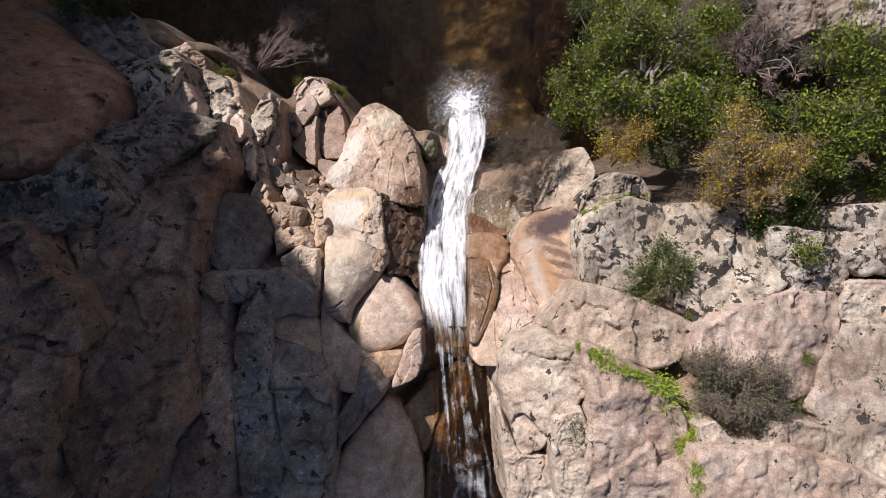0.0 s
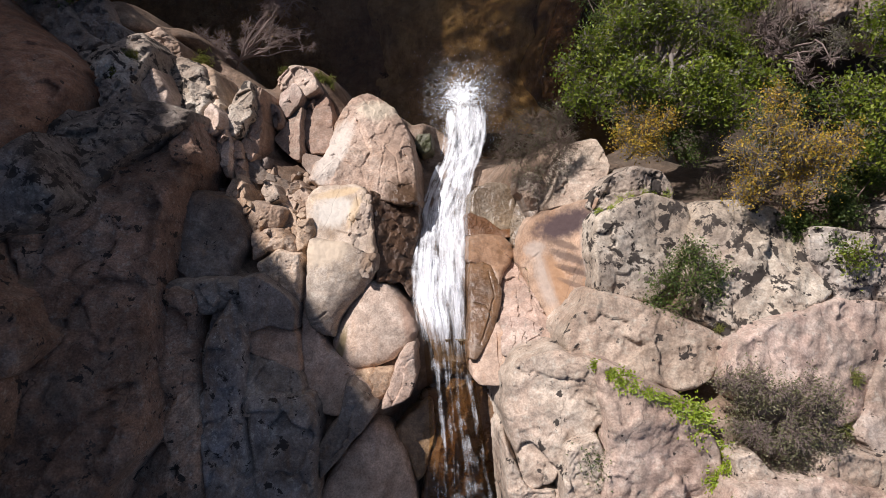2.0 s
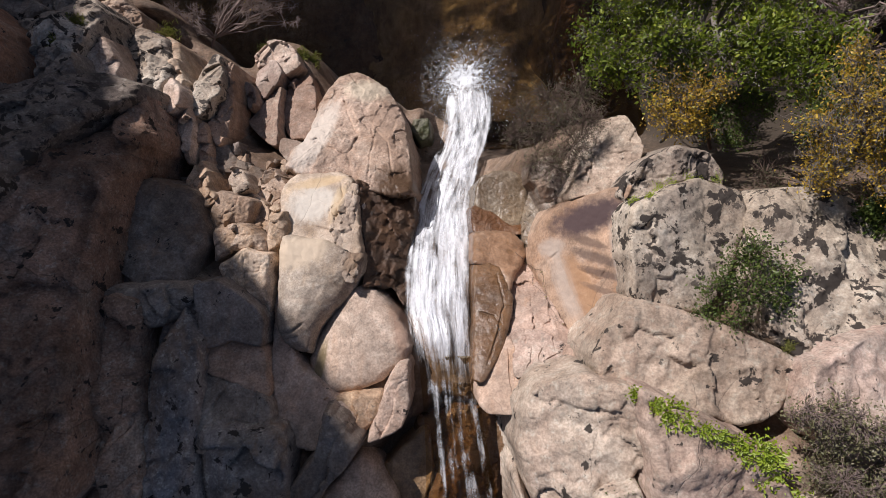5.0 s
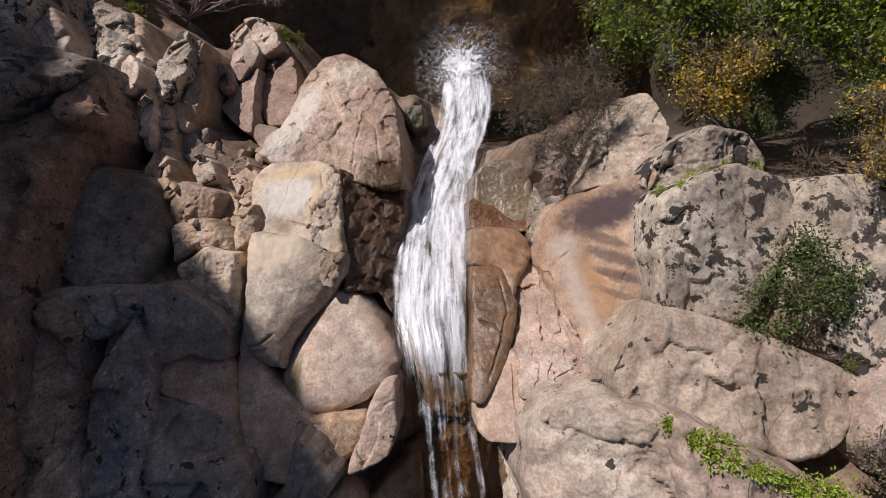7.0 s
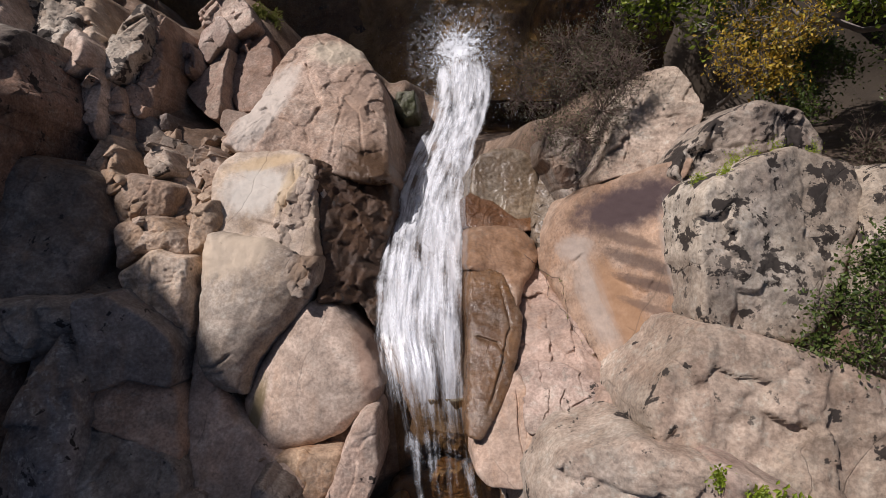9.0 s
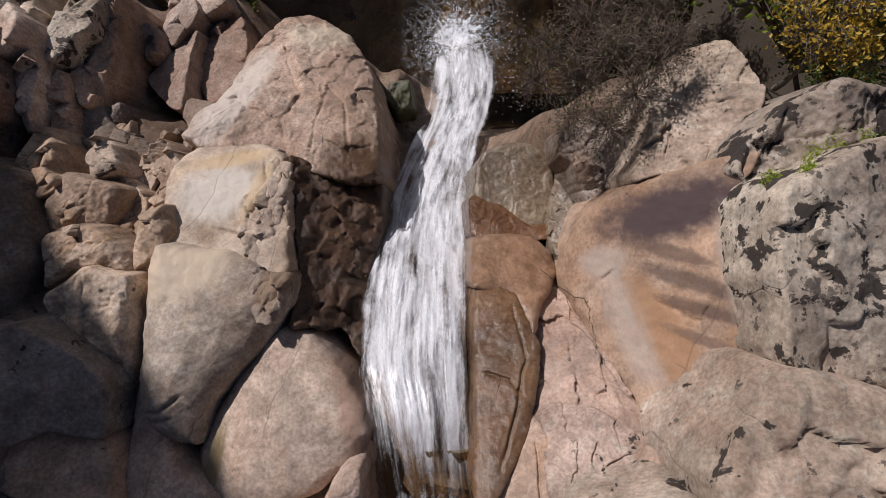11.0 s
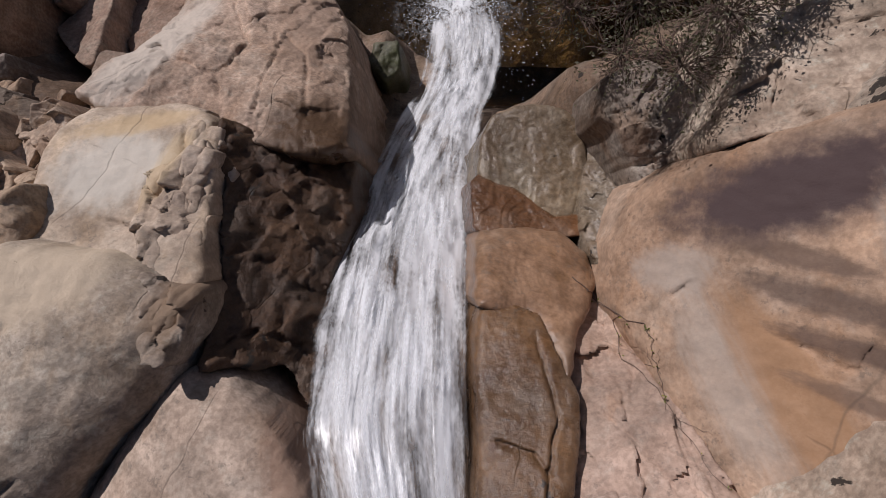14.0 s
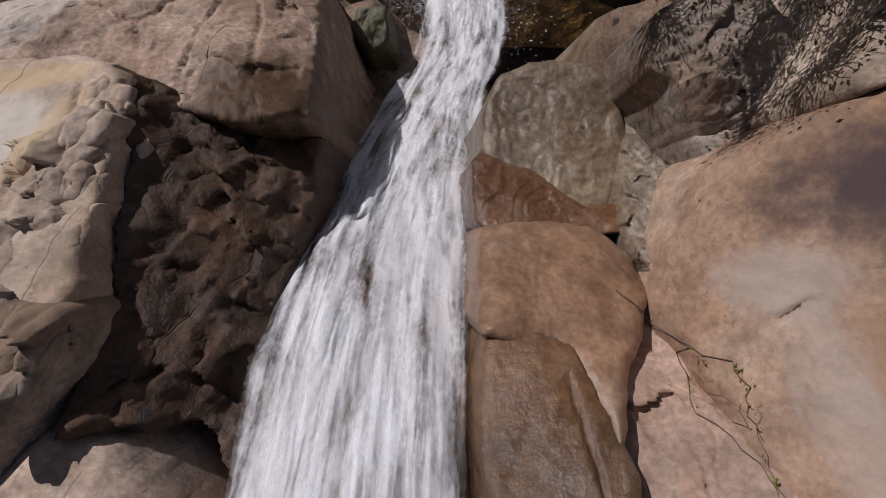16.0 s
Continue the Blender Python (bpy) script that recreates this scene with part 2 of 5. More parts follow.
def lattice(p, seed):
    """Smooth value noise from -1 to 1 at rows of places."""
    q = np.floor(p).astype(np.int64)
    f = p - q
    f = f * f * f * (f * (f * 6 - 15) + 10)
    out = 0.0
    for dx in (0, 1):
        for dy in (0, 1):
            for dz in (0, 1):
                w = (f[:, 0] if dx else 1 - f[:, 0]) * (f[:, 1] if dy else 1 - f[:, 1]) * (f[:, 2] if dz else 1 - f[:, 2])
                out = out + w * _hash(q[:, 0] + dx, q[:, 1] + dy, q[:, 2] + dz, seed)
    return out


def fractal(p, scale, octaves, seed, gain=0.5):
    total, size, amp = 0.0, scale, 1.0
    for k in range(octaves):
        total = total + amp * lattice(p * size + 17.3 * k, seed + k)
        size, amp = size * 2.07, amp * gain
    return total


def mesh_of(name, verts, faces, material, smooth=True):
    """A mesh from places and from faces: one array of alike faces, or a list of such arrays."""
    me = bpy.data.meshes.new(name)
    v = np.asarray(verts, np.float32)
    groups = [np.asarray(g, np.int32) for g in (faces if isinstance(faces, list) else [faces])]
    total = np.concatenate([np.full(len(g), g.shape[1], np.int32) for g in groups])
    corner = np.concatenate([g.ravel() for g in groups])
    me.vertices.add(len(v))
    me.vertices.foreach_set("co", v.ravel())
    me.loops.add(len(corner))
    me.loops.foreach_set("vertex_index", corner)
    me.polygons.add(len(total))
    me.polygons.foreach_set("loop_start", np.r_[0, np.cumsum(total)[:-1]].astype(np.int32))
    me.polygons.foreach_set("use_smooth", np.full(len(total), smooth))
    me.materials.append(material)
    me.update(calc_edges=True)
    me.validate()
    return me


def part(name, verts, faces, material, parent, label="", smooth=True):
    ob = new(name, mesh_of(name, verts, faces, material, smooth))
    ob.parent = parent
    if label:
        tagged(ob, label)
    return ob


def grid_faces(rows, cols, wrap=False):
    """Quads between rows of cols places; wrap: the last place of a row joins its first."""
    r, c = np.meshgrid(np.arange(rows - 1), np.arange(cols if wrap else cols - 1), indexing="ij")
    r, c = r.ravel(), c.ravel()
    d = (c + 1) % cols
    return np.stack([r * cols + c, r * cols + d, (r + 1) * cols + d, (r + 1) * cols + c], 1)


# ---- rocks ----
ROCKS = []  # samples of the rocks' upper sides, from which the ground under them follows


def rounded(points, times=2, keep=0.22):
    p = np.array(points, float)
    for _ in range(times):
        q = np.roll(p, -1, 0)
        p = np.stack([p * (1 - keep) + q * keep, p * keep + q * (1 - keep)], 1).reshape(-1, 2)
    return p


def outline_distance(xy, loop):
    """Signed distance of places from a closed outline, positive inside it, and the nearest place on it."""
    a, b = loop, np.roll(loop, -1, 0)
    best, near = np.full(len(xy), 1e9), np.zeros((len(xy), 2))
    inside = np.zeros(len(xy), bool)
    for p, q in zip(a, b):
        d = q - p
        k = np.clip(((xy - p) @ d) / (d @ d + 1e-12), 0, 1)
        foot = p + k[:, None] * d
        away = np.hypot(*(xy - foot).T)
        closer = away < best
        best[closer], near[closer] = away[closer], foot[closer]
        cross = (p[1] > xy[:, 1]) != (q[1] > xy[:, 1])
        if q[1] != p[1]:
            inside ^= cross & (xy[:, 0] < d[0] * (xy[:, 1] - p[1]) / d[1] + p[0])
    return np.where(inside, best, -best), near


def line_distance(xy, line):
    """Distance of places from an open line, and how far along it the nearest place lies."""
    best, along = np.full(len(xy), 1e9), np.zeros(len(xy))
    for j, (p, q) in enumerate(zip(line[:-1], line[1:])):
        d = q - p
        k = np.clip(((xy - p) @ d) / (d @ d + 1e-12), 0, 1)
        away = np.hypot(*(xy - p - k[:, None] * d).T)
        along = np.where(away < best, (j + k) / (len(line) - 1), along)
        best = np.minimum(best, away)
    return best, along


def rock(label, outline, z, gx, gy, kind, seed, bulge=0.02, edge=0.04, rough=0.04, facet=0, drop=1.0, name="boulder", grow=1.0, soft=0.10,
         blocks=0.0, tilt=0.12, groove=0.022, cracks=(), h=0.0, swell=0.0):
    """One boulder or slab: a footprint with blunt corners; an inclined upper side that is domed, broken into flat facets or split into
    blocks by joints, with single cracks; sides that go steeply down into the bed."""
    rng = np.random.default_rng(seed)
    loop = rounded(outline, 2, soft)
    mid = loop.mean(0)
    loop = mid + (loop - mid) * grow
    low, high = loop.min(0), loop.max(0)
    size = float(np.sqrt(np.prod(high - low)))
    step = h or float(np.clip(size / (75 if size > 0.45 else 36), 0.006, 0.034))
    steep = 14.0 if drop < 2 else 18.0
    reach = min(drop / steep, 0.24) + 2 * step
    cols, rows = (int(np.ceil((high[k] - low[k] + 2 * reach) / step)) + 1 for k in (0, 1))
    mx, my = np.meshgrid(low[0] - reach + step * np.arange(cols), low[1] - reach + step * np.arange(rows))
    xy = np.c_[mx.ravel(), my.ravel()]
    flat3 = np.c_[xy, np.full(len(xy), 0.37 * seed)]
    wob = np.stack([fractal(flat3, 5.0, 3, seed + 31), fractal(flat3, 5.0, 3, seed + 57)], 1) * (0.012 + 0.12 * rough)
    gap, near = outline_distance(xy + wob, loop)
    gap = gap + swell
    # places next to the outline move onto it
    snap = (np.abs(gap) < 0.5 * step) & (swell == 0)
    xy[snap] = near[snap] - wob[snap]
    gap[snap] = 0.0
    rel = xy - mid
    top = gx * rel[:, 0] + gy * rel[:, 1]
    half = max(gap.max(), 1e-3)
    into = np.clip(gap, 0, None)
    if facet:
        # flat faces that touch a dome at random places
        k = 5 + facet
        touch = (loop[rng.integers(0, len(loop), k)] - mid) * np.sqrt(rng.uniform(0.0, 0.9, k))[:, None]
        wide = np.abs(loop - mid).max(0) + 0.02
        tall = (0.02 + bulge) * size * 0.8
        dome = np.full(len(xy), 1e9)
        for c in touch:
            slope = -2 * tall * c / wide ** 2 + rng.normal(0, 0.10, 2)
            dome = np.minimum(dome, -tall * ((c / wide) ** 2).sum() + (rel - c) @ slope + rng.normal(0, 0.1 * tall))
        top = top + dome + tall * 0.45
    else:
        top = top + bulge * size * 0.5 * (1 - (1 - into / half) ** 2)
    inside = np.clip(gap / 0.05, 0.3, 1)
    bent = flat3 * np.array([1, 1, 1.0])
    top = top + rough * 0.9 * fractal(bent, 1.4 / max(size, 0.3), 2, seed * 7 + 3) * min(size, 1.5)
    ledge = fractal(bent, 2.3, 3, seed * 9 + 4)
    top = top + rough * 0.9 * (np.floor(ledge * 3) / 3 + np.clip((ledge * 3 % 1) * 5, 0, 1) / 3) * inside
    top = top + rough * 0.34 * fractal(bent, 8.0, 4, seed * 5 + 1, 0.6) * inside
    if blocks:
        # joints split the surface into blocks, each with a tilt and a level of its own
        pad = 0.5 * blocks
        nx, ny = (int(np.ceil((high[k] - low[k] + 2 * pad) / blocks)) for k in (0, 1))
        gxy = np.stack(np.meshgrid(np.arange(nx), np.arange(ny)), -1).reshape(-1, 2)
        site = low - pad + (gxy + rng.uniform(0.1, 0.9, gxy.shape)) * blocks
        warped = xy + 0.16 * blocks * np.stack([fractal(flat3, 1.6 / blocks, 3, seed + 71), fractal(flat3, 1.6 / blocks, 3, seed + 83)], 1)
        d2 = ((warped[:, None] * np.array([1.25, 0.8]) - site[None] * np.array([1.25, 0.8])) ** 2).sum(-1)
        order = np.argpartition(d2, 1, axis=1)[:, :2]
        pair = np.take_along_axis(d2, order, 1)
        first = np.where(pair[:, 0] <= pair[:, 1], order[:, 0], order[:, 1])
        pair = np.sqrt(np.sort(pair, 1))
        border = (pair[:, 1] - pair[:, 0]) * 0.5
        lean = rng.normal(0, tilt, (len(site), 2))
        level = rng.normal(0, 0.22 * tilt * blocks, len(site))
        open_ = np.clip(0.35 + 0.8 * fractal(flat3, 0.9 / blocks, 2, seed + 97), 0.0, 1.0)
        top = top + level[first] + ((xy - site[first]) * lean[first]).sum(1) - groove * open_ * np.clip(1 - border / max(0.05 * blocks, 1.2 * step), 0, 1)
    for line in cracks:
        off, along = line_distance(xy + 1.2 * wob, np.array(line, float))
        top = top - 0.04 * np.clip(1 - off / max(0.012, 1.3 * step), 0, 1) * np.clip(np.sin(math.pi * np.clip(along, 0.03, 0.97)) * 2.5, 0, 1)
    e = min(edge, half * 0.8)
    close = np.clip(gap / e, 0, 1)
    top = top - e * 0.75 * (1 - np.sqrt(1 - (1 - close) ** 2))
    out = np.clip(-gap, 0, None)
    side = fractal(np.c_[xy, top], 6.0, 3, seed * 17 + 8)
    top = top - np.minimum(out * steep * (1 + 0.35 * side), drop + 0.2)
    places = np.c_[xy + 0.004 * np.stack([lattice(flat3 * 23, seed), lattice(flat3 * 23, seed + 5)], 1), top + z]
    keep = gap > -reach
    quads = grid_faces(rows, cols)
    quads = quads[keep[quads].all(1)]
    used = np.unique(quads)
    renum = np.zeros(len(places), int)
    renum[used] = np.arange(len(used))
    base = Vector((*mid, z - drop * 0.5))
    ob = new(name, mesh_of(name, places[used] - np.array(base), renum[quads], ROCK[kind]))
    ob.location = base
    tagged(ob, label, "rock")
    for k in range(0, len(loop), max(1, len(loop) // 10)):
        for inner in (0.85, 0.4):
            x, y = (loop[k] - mid) * inner
            ROCKS.append((x + mid[0], y + mid[1], z + gx * x + gy * y))
    ROCKS.append((mid[0], mid[1], z))
    return ob


rock("brownish pink weathered granite pillar with a pale washed flank", [(-2.12, 1.21), (-2.15, 1.49), (-2.01, 1.66), (-1.95, 1.97), (-1.94, 2.39), (-1.85, 2.78), (-1.71, 3.06), (-1.45, 3.24), (-0.96, 2.92), (-0.65, 2.33), (-0.53, 1.92), (-0.46, 1.47), (-0.41, 1.07), (-0.39, 0.84), (-0.65, 0.81), (-0.93, 0.88), (-1.11, 0.98), (-1.23, 1.06), (-1.38, 1.11), (-1.62, 1.09), (-1.94, 1.11)], 4.16, -0.25, -1.05, "hero_brown", 200, edge=.07, rough=.04, drop=5, bulge=.2, blocks=.26, tilt=.10, groove=.012, h=.013, cracks=(((-1.61, 2.72), (-1.43, 2.21), (-1.22, 1.76), (-1.33, 1.47), (-1.22, 1.14)),((-1.05, 1.96), (-0.99, 1.71), (-1.01, 1.07)),((-1.05, 1.96), (-0.79, 1.71), (-0.66, 1.07)),((-1.70, 1.57), (-1.42, 1.46), (-1.33, 1.47))), swell=.03)
rock("dark wet granite face beside the water", [(-1.13, 1.00), (-0.91, 0.90), (-0.65, 0.83), (-0.39, 0.86), (-0.36, 0.64), (-0.37, 0.35), (-0.42, 0.12), (-0.46, -0.09), (-0.40, -0.34), (-0.33, -0.56), (-0.34, -0.70), (-0.43, -0.65), (-0.57, -0.47), (-0.81, -0.40), (-0.90, -0.42), (-0.93, -0.08), (-0.90, -0.00), (-0.97, 0.35), (-1.06, 0.69)], 5.24, -0.90, -0.72, "wetdark", 201, edge=.03, rough=.06, drop=3, blocks=.13, tilt=.25, groove=.01, cracks=(((-0.89, -0.32), (-0.71, -0.25), (-0.45, -0.48)),), swell=.03)
rock("pale banded granite slab with ochre stains", [(-1.95, 1.07), (-1.62, 1.08), (-1.38, 1.10), (-1.23, 1.03), (-1.15, 0.85), (-1.05, 0.35), (-0.99, 0.01), (-1.12, -0.01), (-1.26, 0.07), (-1.45, 0.16), (-1.69, 0.19), (-1.96, 0.24), (-2.03, 0.45), (-2.10, 0.76), (-2.07, 0.95)], 5.37, -0.03, -0.72, "hero_white", 202, edge=.05, rough=.018, cracks=(((-1.66, 0.35), (-1.46, 0.30), (-1.35, 0.33), (-1.26, 0.17), (-1.31, 0.07)),((-1.43, 0.61), (-1.41, 0.46), (-1.29, 0.35), (-1.04, 0.30)),((-1.32, 0.49), (-1.19, 0.44), (-1.07, 0.48)),((-1.37, 1.01), (-1.23, 0.69), (-1.19, 0.26))), swell=.03)
rock("large smooth grey cream granite boulder", [(-1.90, 0.20), (-1.66, 0.16), (-1.42, 0.13), (-1.25, 0.05), (-1.10, -0.03), (-0.96, -0.03), (-0.95, -0.23), (-1.03, -0.39), (-1.15, -0.58), (-1.33, -0.75), (-1.46, -0.93), (-1.52, -1.10), (-1.53, -1.20), (-1.65, -1.17), (-1.79, -1.09), (-1.89, -0.95), (-1.92, -0.79), (-1.93, -0.50), (-1.92, -0.23), (-1.94, 0.01)], 6.00, -0.17, -0.20, "boulder", 203, edge=.15, rough=.016, bulge=.26, cracks=(((-1.86, -0.96), (-1.74, -0.95), (-1.60, -0.84)),((-1.83, -1.03), (-1.64, -1.00))), swell=.03)
rock("smooth pink granite boulder with a stain and a painted cast shadow", [(-0.99, -0.43), (-0.76, -0.52), (-0.54, -0.74), (-0.40, -0.97), (-0.35, -1.13), (-0.40, -1.27), (-0.56, -1.41), (-0.68, -1.53), (-0.99, -1.64), (-1.30, -1.70), (-1.46, -1.52), (-1.55, -1.31), (-1.46, -1.08), (-1.30, -0.80), (-1.14, -0.53)], 6.03, 0.16, -0.27, "hero_pink", 204, edge=.12, rough=.014, bulge=.2, swell=.03)
rock("shaded granite flank under the large boulder", [(-2.01, -0.32), (-1.93, -0.85), (-1.80, -1.12), (-1.60, -1.39), (-1.34, -1.59), (-1.04, -1.82), (-0.87, -2.05), (-0.89, -2.19), (-1.33, -2.23), (-1.74, -2.19), (-1.95, -1.35)], 6.25, -0.15, -0.44, "pink", 205, edge=.04, rough=.02, drop=1.5, blocks=.5, tilt=.08, groove=.03, swell=.03)
rock("grey granite block between open joints", [(-2.67, -0.74), (-2.76, -0.36), (-2.51, -0.34), (-2.16, -0.61), (-2.03, -0.79), (-2.04, -1.06), (-2.33, -0.99), (-2.61, -1.07), (-2.71, -1.07)], 6.46, -0.29, -0.03, "grey", 206, edge=.03, rough=.02, drop=1.5, swell=.03)
rock("grey granite block between open joints", [(-2.71, -1.12), (-2.33, -1.03), (-2.05, -1.11), (-1.93, -1.63), (-2.06, -1.58), (-2.32, -1.45), (-2.67, -1.30)], 6.44, -0.20, -0.39, "brownish", 207, edge=.03, rough=.02, drop=1.5, swell=.03)
rock("brown granite block at the foot of the joints", [(-2.79, -1.35), (-2.30, -1.48), (-1.92, -1.67), (-1.80, -2.15), (-2.64, -2.11), (-2.79, -1.64)], 6.70, -0.11, -0.62, "grey", 208, edge=.03, rough=.03, drop=1.5, blocks=.5, tilt=.08, swell=.03)
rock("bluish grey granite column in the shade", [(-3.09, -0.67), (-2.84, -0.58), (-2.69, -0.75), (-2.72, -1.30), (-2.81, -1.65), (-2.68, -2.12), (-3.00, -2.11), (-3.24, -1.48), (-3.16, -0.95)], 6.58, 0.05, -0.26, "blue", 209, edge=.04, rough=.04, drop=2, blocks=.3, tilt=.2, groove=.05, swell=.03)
rock("knobbly cream granite crust beside a deep crack", [(-1.39, 0.58), (-1.31, 0.67), (-1.15, 0.83), (-1.05, 0.35), (-1.00, 0.03), (-1.11, 0.00), (-1.26, 0.09), (-1.37, 0.30)], 5.51, -0.35, -0.68, "hero_white", 210, edge=.03, rough=.03, drop=.3, blocks=.11, tilt=.30, groove=.03, h=.01, swell=.03)
rock("rough granite crust on the smooth grey boulder", [(-1.25, 0.04), (-1.09, -0.03), (-0.96, -0.04), (-0.97, -0.21), (-1.03, -0.35), (-1.11, -0.32), (-1.20, -0.15)], 5.93, -0.23, -0.67, "boulder", 211, edge=.04, rough=.04, drop=.4, blocks=.10, tilt=.30, groove=.025, h=.01, swell=.03)
rock("grey wet slab beside the fall", [(0.57, 0.93), (0.63, 1.06), (0.82, 1.17), (1.12, 1.15), (1.25, 1.01), (1.26, 0.76), (1.16, 0.39), (1.00, 0.36), (0.74, 0.55), (0.55, 0.67)], 4.68, -0.11, -0.19, "wetgrey", 212, edge=.04, rough=.02, drop=2.5, swell=.03)
rock("rusty wet ledge under a thin run of water", [(0.51, 0.66), (0.74, 0.54), (1.00, 0.35), (1.17, 0.37), (1.18, 0.29), (1.02, 0.27), (0.78, 0.29), (0.50, 0.29)], 4.92, -0.19, -0.80, "wetorange", 213, edge=.03, rough=.03, drop=2, swell=.03)
rock("rounded brown wet boulder washed by the stream", [(0.49, 0.25), (0.77, 0.27), (1.03, 0.24), (1.14, 0.12), (1.15, -0.00), (1.09, -0.15), (0.96, -0.28), (0.88, -0.47), (0.85, -0.35), (0.79, -0.20), (0.66, -0.14), (0.47, -0.13)], 5.47, -0.36, -1.06, "wetpink", 214, edge=.12, rough=.014, drop=2, bulge=.1, swell=.03)
rock("grey wet slab with trickling water", [(1.27, 0.99), (1.37, 0.91), (1.43, 0.72), (1.49, 0.54), (1.37, 0.38), (1.28, 0.23), (1.22, 0.06), (1.20, 0.15), (1.18, 0.33), (1.27, 0.70)], 4.89, 0.31, -0.90, "wetgrey", 215, edge=.03, rough=.04, drop=2, blocks=.12, tilt=.2, swell=.03)
rock("grey granite block under hanging branches", [(1.27, 1.00), (1.29, 1.21), (1.45, 1.26), (1.66, 1.04), (1.72, 0.75), (1.59, 0.62), (1.49, 0.54), (1.41, 0.74), (1.35, 0.91)], 5.27, 0.80, 0.15, "grey", 216, edge=.04, rough=.05, drop=2, blocks=.2, tilt=.3, swell=.03)
rock("brown wet rock washed by the stream", [(0.47, -0.16), (0.66, -0.16), (0.78, -0.22), (0.84, -0.40), (0.89, -0.54), (0.88, -0.72), (0.83, -0.88), (0.75, -1.08), (0.61, -1.29), (0.49, -1.44), (0.42, -1.42)], 6.08, 0.02, -0.76, "wetbrown", 217, edge=.05, rough=.018, drop=2, bulge=.06, cracks=(((0.75, -0.28), (0.81, -0.63), (0.70, -0.97), (0.56, -1.26)),((0.48, -0.72), (0.68, -0.76), (0.78, -0.88))), swell=.03)
rock("pinkish fractured granite slope with fine cracks", [(1.19, -0.02), (1.25, -0.15), (1.34, -0.41), (1.40, -0.67), (1.47, -0.86), (1.55, -1.01), (1.61, -1.10), (1.53, -1.14), (1.46, -1.08), (1.37, -0.98), (1.22, -0.93), (1.02, -0.92), (0.87, -1.01), (0.86, -0.85), (0.91, -0.69), (0.92, -0.48), (0.99, -0.31), (1.12, -0.18)], 6.05, 0.48, -1.24, "salmon", 218, edge=.03, rough=.03, blocks=.2, tilt=.34, groove=.035, cracks=(((1.25, -0.26), (1.35, -0.54), (1.42, -0.90)),((0.98, -0.60), (1.19, -0.77), (1.31, -0.92)),((1.16, -0.30), (1.26, -0.46), (1.17, -0.64))), swell=.03)
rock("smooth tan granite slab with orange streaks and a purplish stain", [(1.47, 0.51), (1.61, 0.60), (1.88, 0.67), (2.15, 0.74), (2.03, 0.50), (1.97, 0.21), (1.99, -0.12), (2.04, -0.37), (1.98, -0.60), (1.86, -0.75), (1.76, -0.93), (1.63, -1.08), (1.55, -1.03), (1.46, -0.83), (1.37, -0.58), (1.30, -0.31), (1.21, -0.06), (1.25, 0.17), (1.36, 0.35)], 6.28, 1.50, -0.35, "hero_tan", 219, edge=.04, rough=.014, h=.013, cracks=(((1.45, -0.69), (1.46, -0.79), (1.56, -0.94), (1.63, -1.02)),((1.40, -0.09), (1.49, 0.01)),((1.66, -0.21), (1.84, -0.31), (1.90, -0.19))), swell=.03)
rock("pale granite ledge above a dark joint", [(1.62, 0.67), (1.70, 0.81), (1.76, 1.08), (1.88, 1.40), (2.03, 1.62), (2.29, 1.65), (2.41, 1.26), (2.32, 0.97), (2.22, 0.80), (1.89, 0.71), (1.74, 0.69)], 6.06, 0.61, -0.38, "pale", 220, edge=.025, rough=.04, blocks=.4, tilt=.12, drop=1.5, cracks=(((2.03, 1.52), (2.02, 1.18), (2.30, 1.18)),((1.90, 1.15), (1.84, 0.75))), swell=.03)
rock("pinkish granite block with a long thin crack", [(0.49, -1.47), (0.64, -1.30), (0.76, -1.11), (0.83, -1.02), (0.86, -1.12), (0.85, -1.44), (0.85, -1.71), (0.78, -1.75), (0.57, -1.75), (0.49, -1.68)], 6.59, 0.44, -0.75, "salmon", 221, edge=.06, rough=.014, drop=1.8, cracks=(((0.80, -1.09), (0.82, -1.41), (0.85, -1.70)),), swell=.03)
rock("mauve grey granite block split by radiating cracks", [(0.85, -1.01), (0.99, -0.93), (1.21, -0.94), (1.36, -0.99), (1.42, -1.07), (1.36, -1.18), (1.20, -1.30), (1.06, -1.30), (0.87, -1.38), (0.86, -1.19)], 6.54, 0.49, -1.17, "rose", 222, edge=.05, rough=.025, blocks=.3, tilt=.08, cracks=(((1.20, -1.30), (1.15, -1.18), (1.20, -1.06)),((1.39, -1.12), (1.22, -1.21))), swell=.03)
rock("pinkish granite block split by radiating cracks", [(0.87, -1.41), (1.06, -1.32), (1.20, -1.32), (1.30, -1.36), (1.35, -1.38), (1.22, -1.54), (1.11, -1.69), (0.87, -1.76)], 6.93, 0.91, -1.05, "salmon", 223, edge=.04, rough=.025, blocks=.3, tilt=.10, cracks=(((1.20, -1.32), (1.09, -1.46), (1.08, -1.68)),((1.20, -1.32), (1.28, -1.47))), swell=.03)
rock("ochre pink granite wedge under the tan slab", [(1.44, -1.08), (1.52, -1.14), (1.63, -1.09), (1.67, -1.18), (1.62, -1.31), (1.44, -1.35), (1.32, -1.35), (1.22, -1.31), (1.38, -1.19)], 6.93, 1.19, -1.47, "salmon", 224, edge=.04, rough=.03, blocks=.25, tilt=.12, swell=.03)
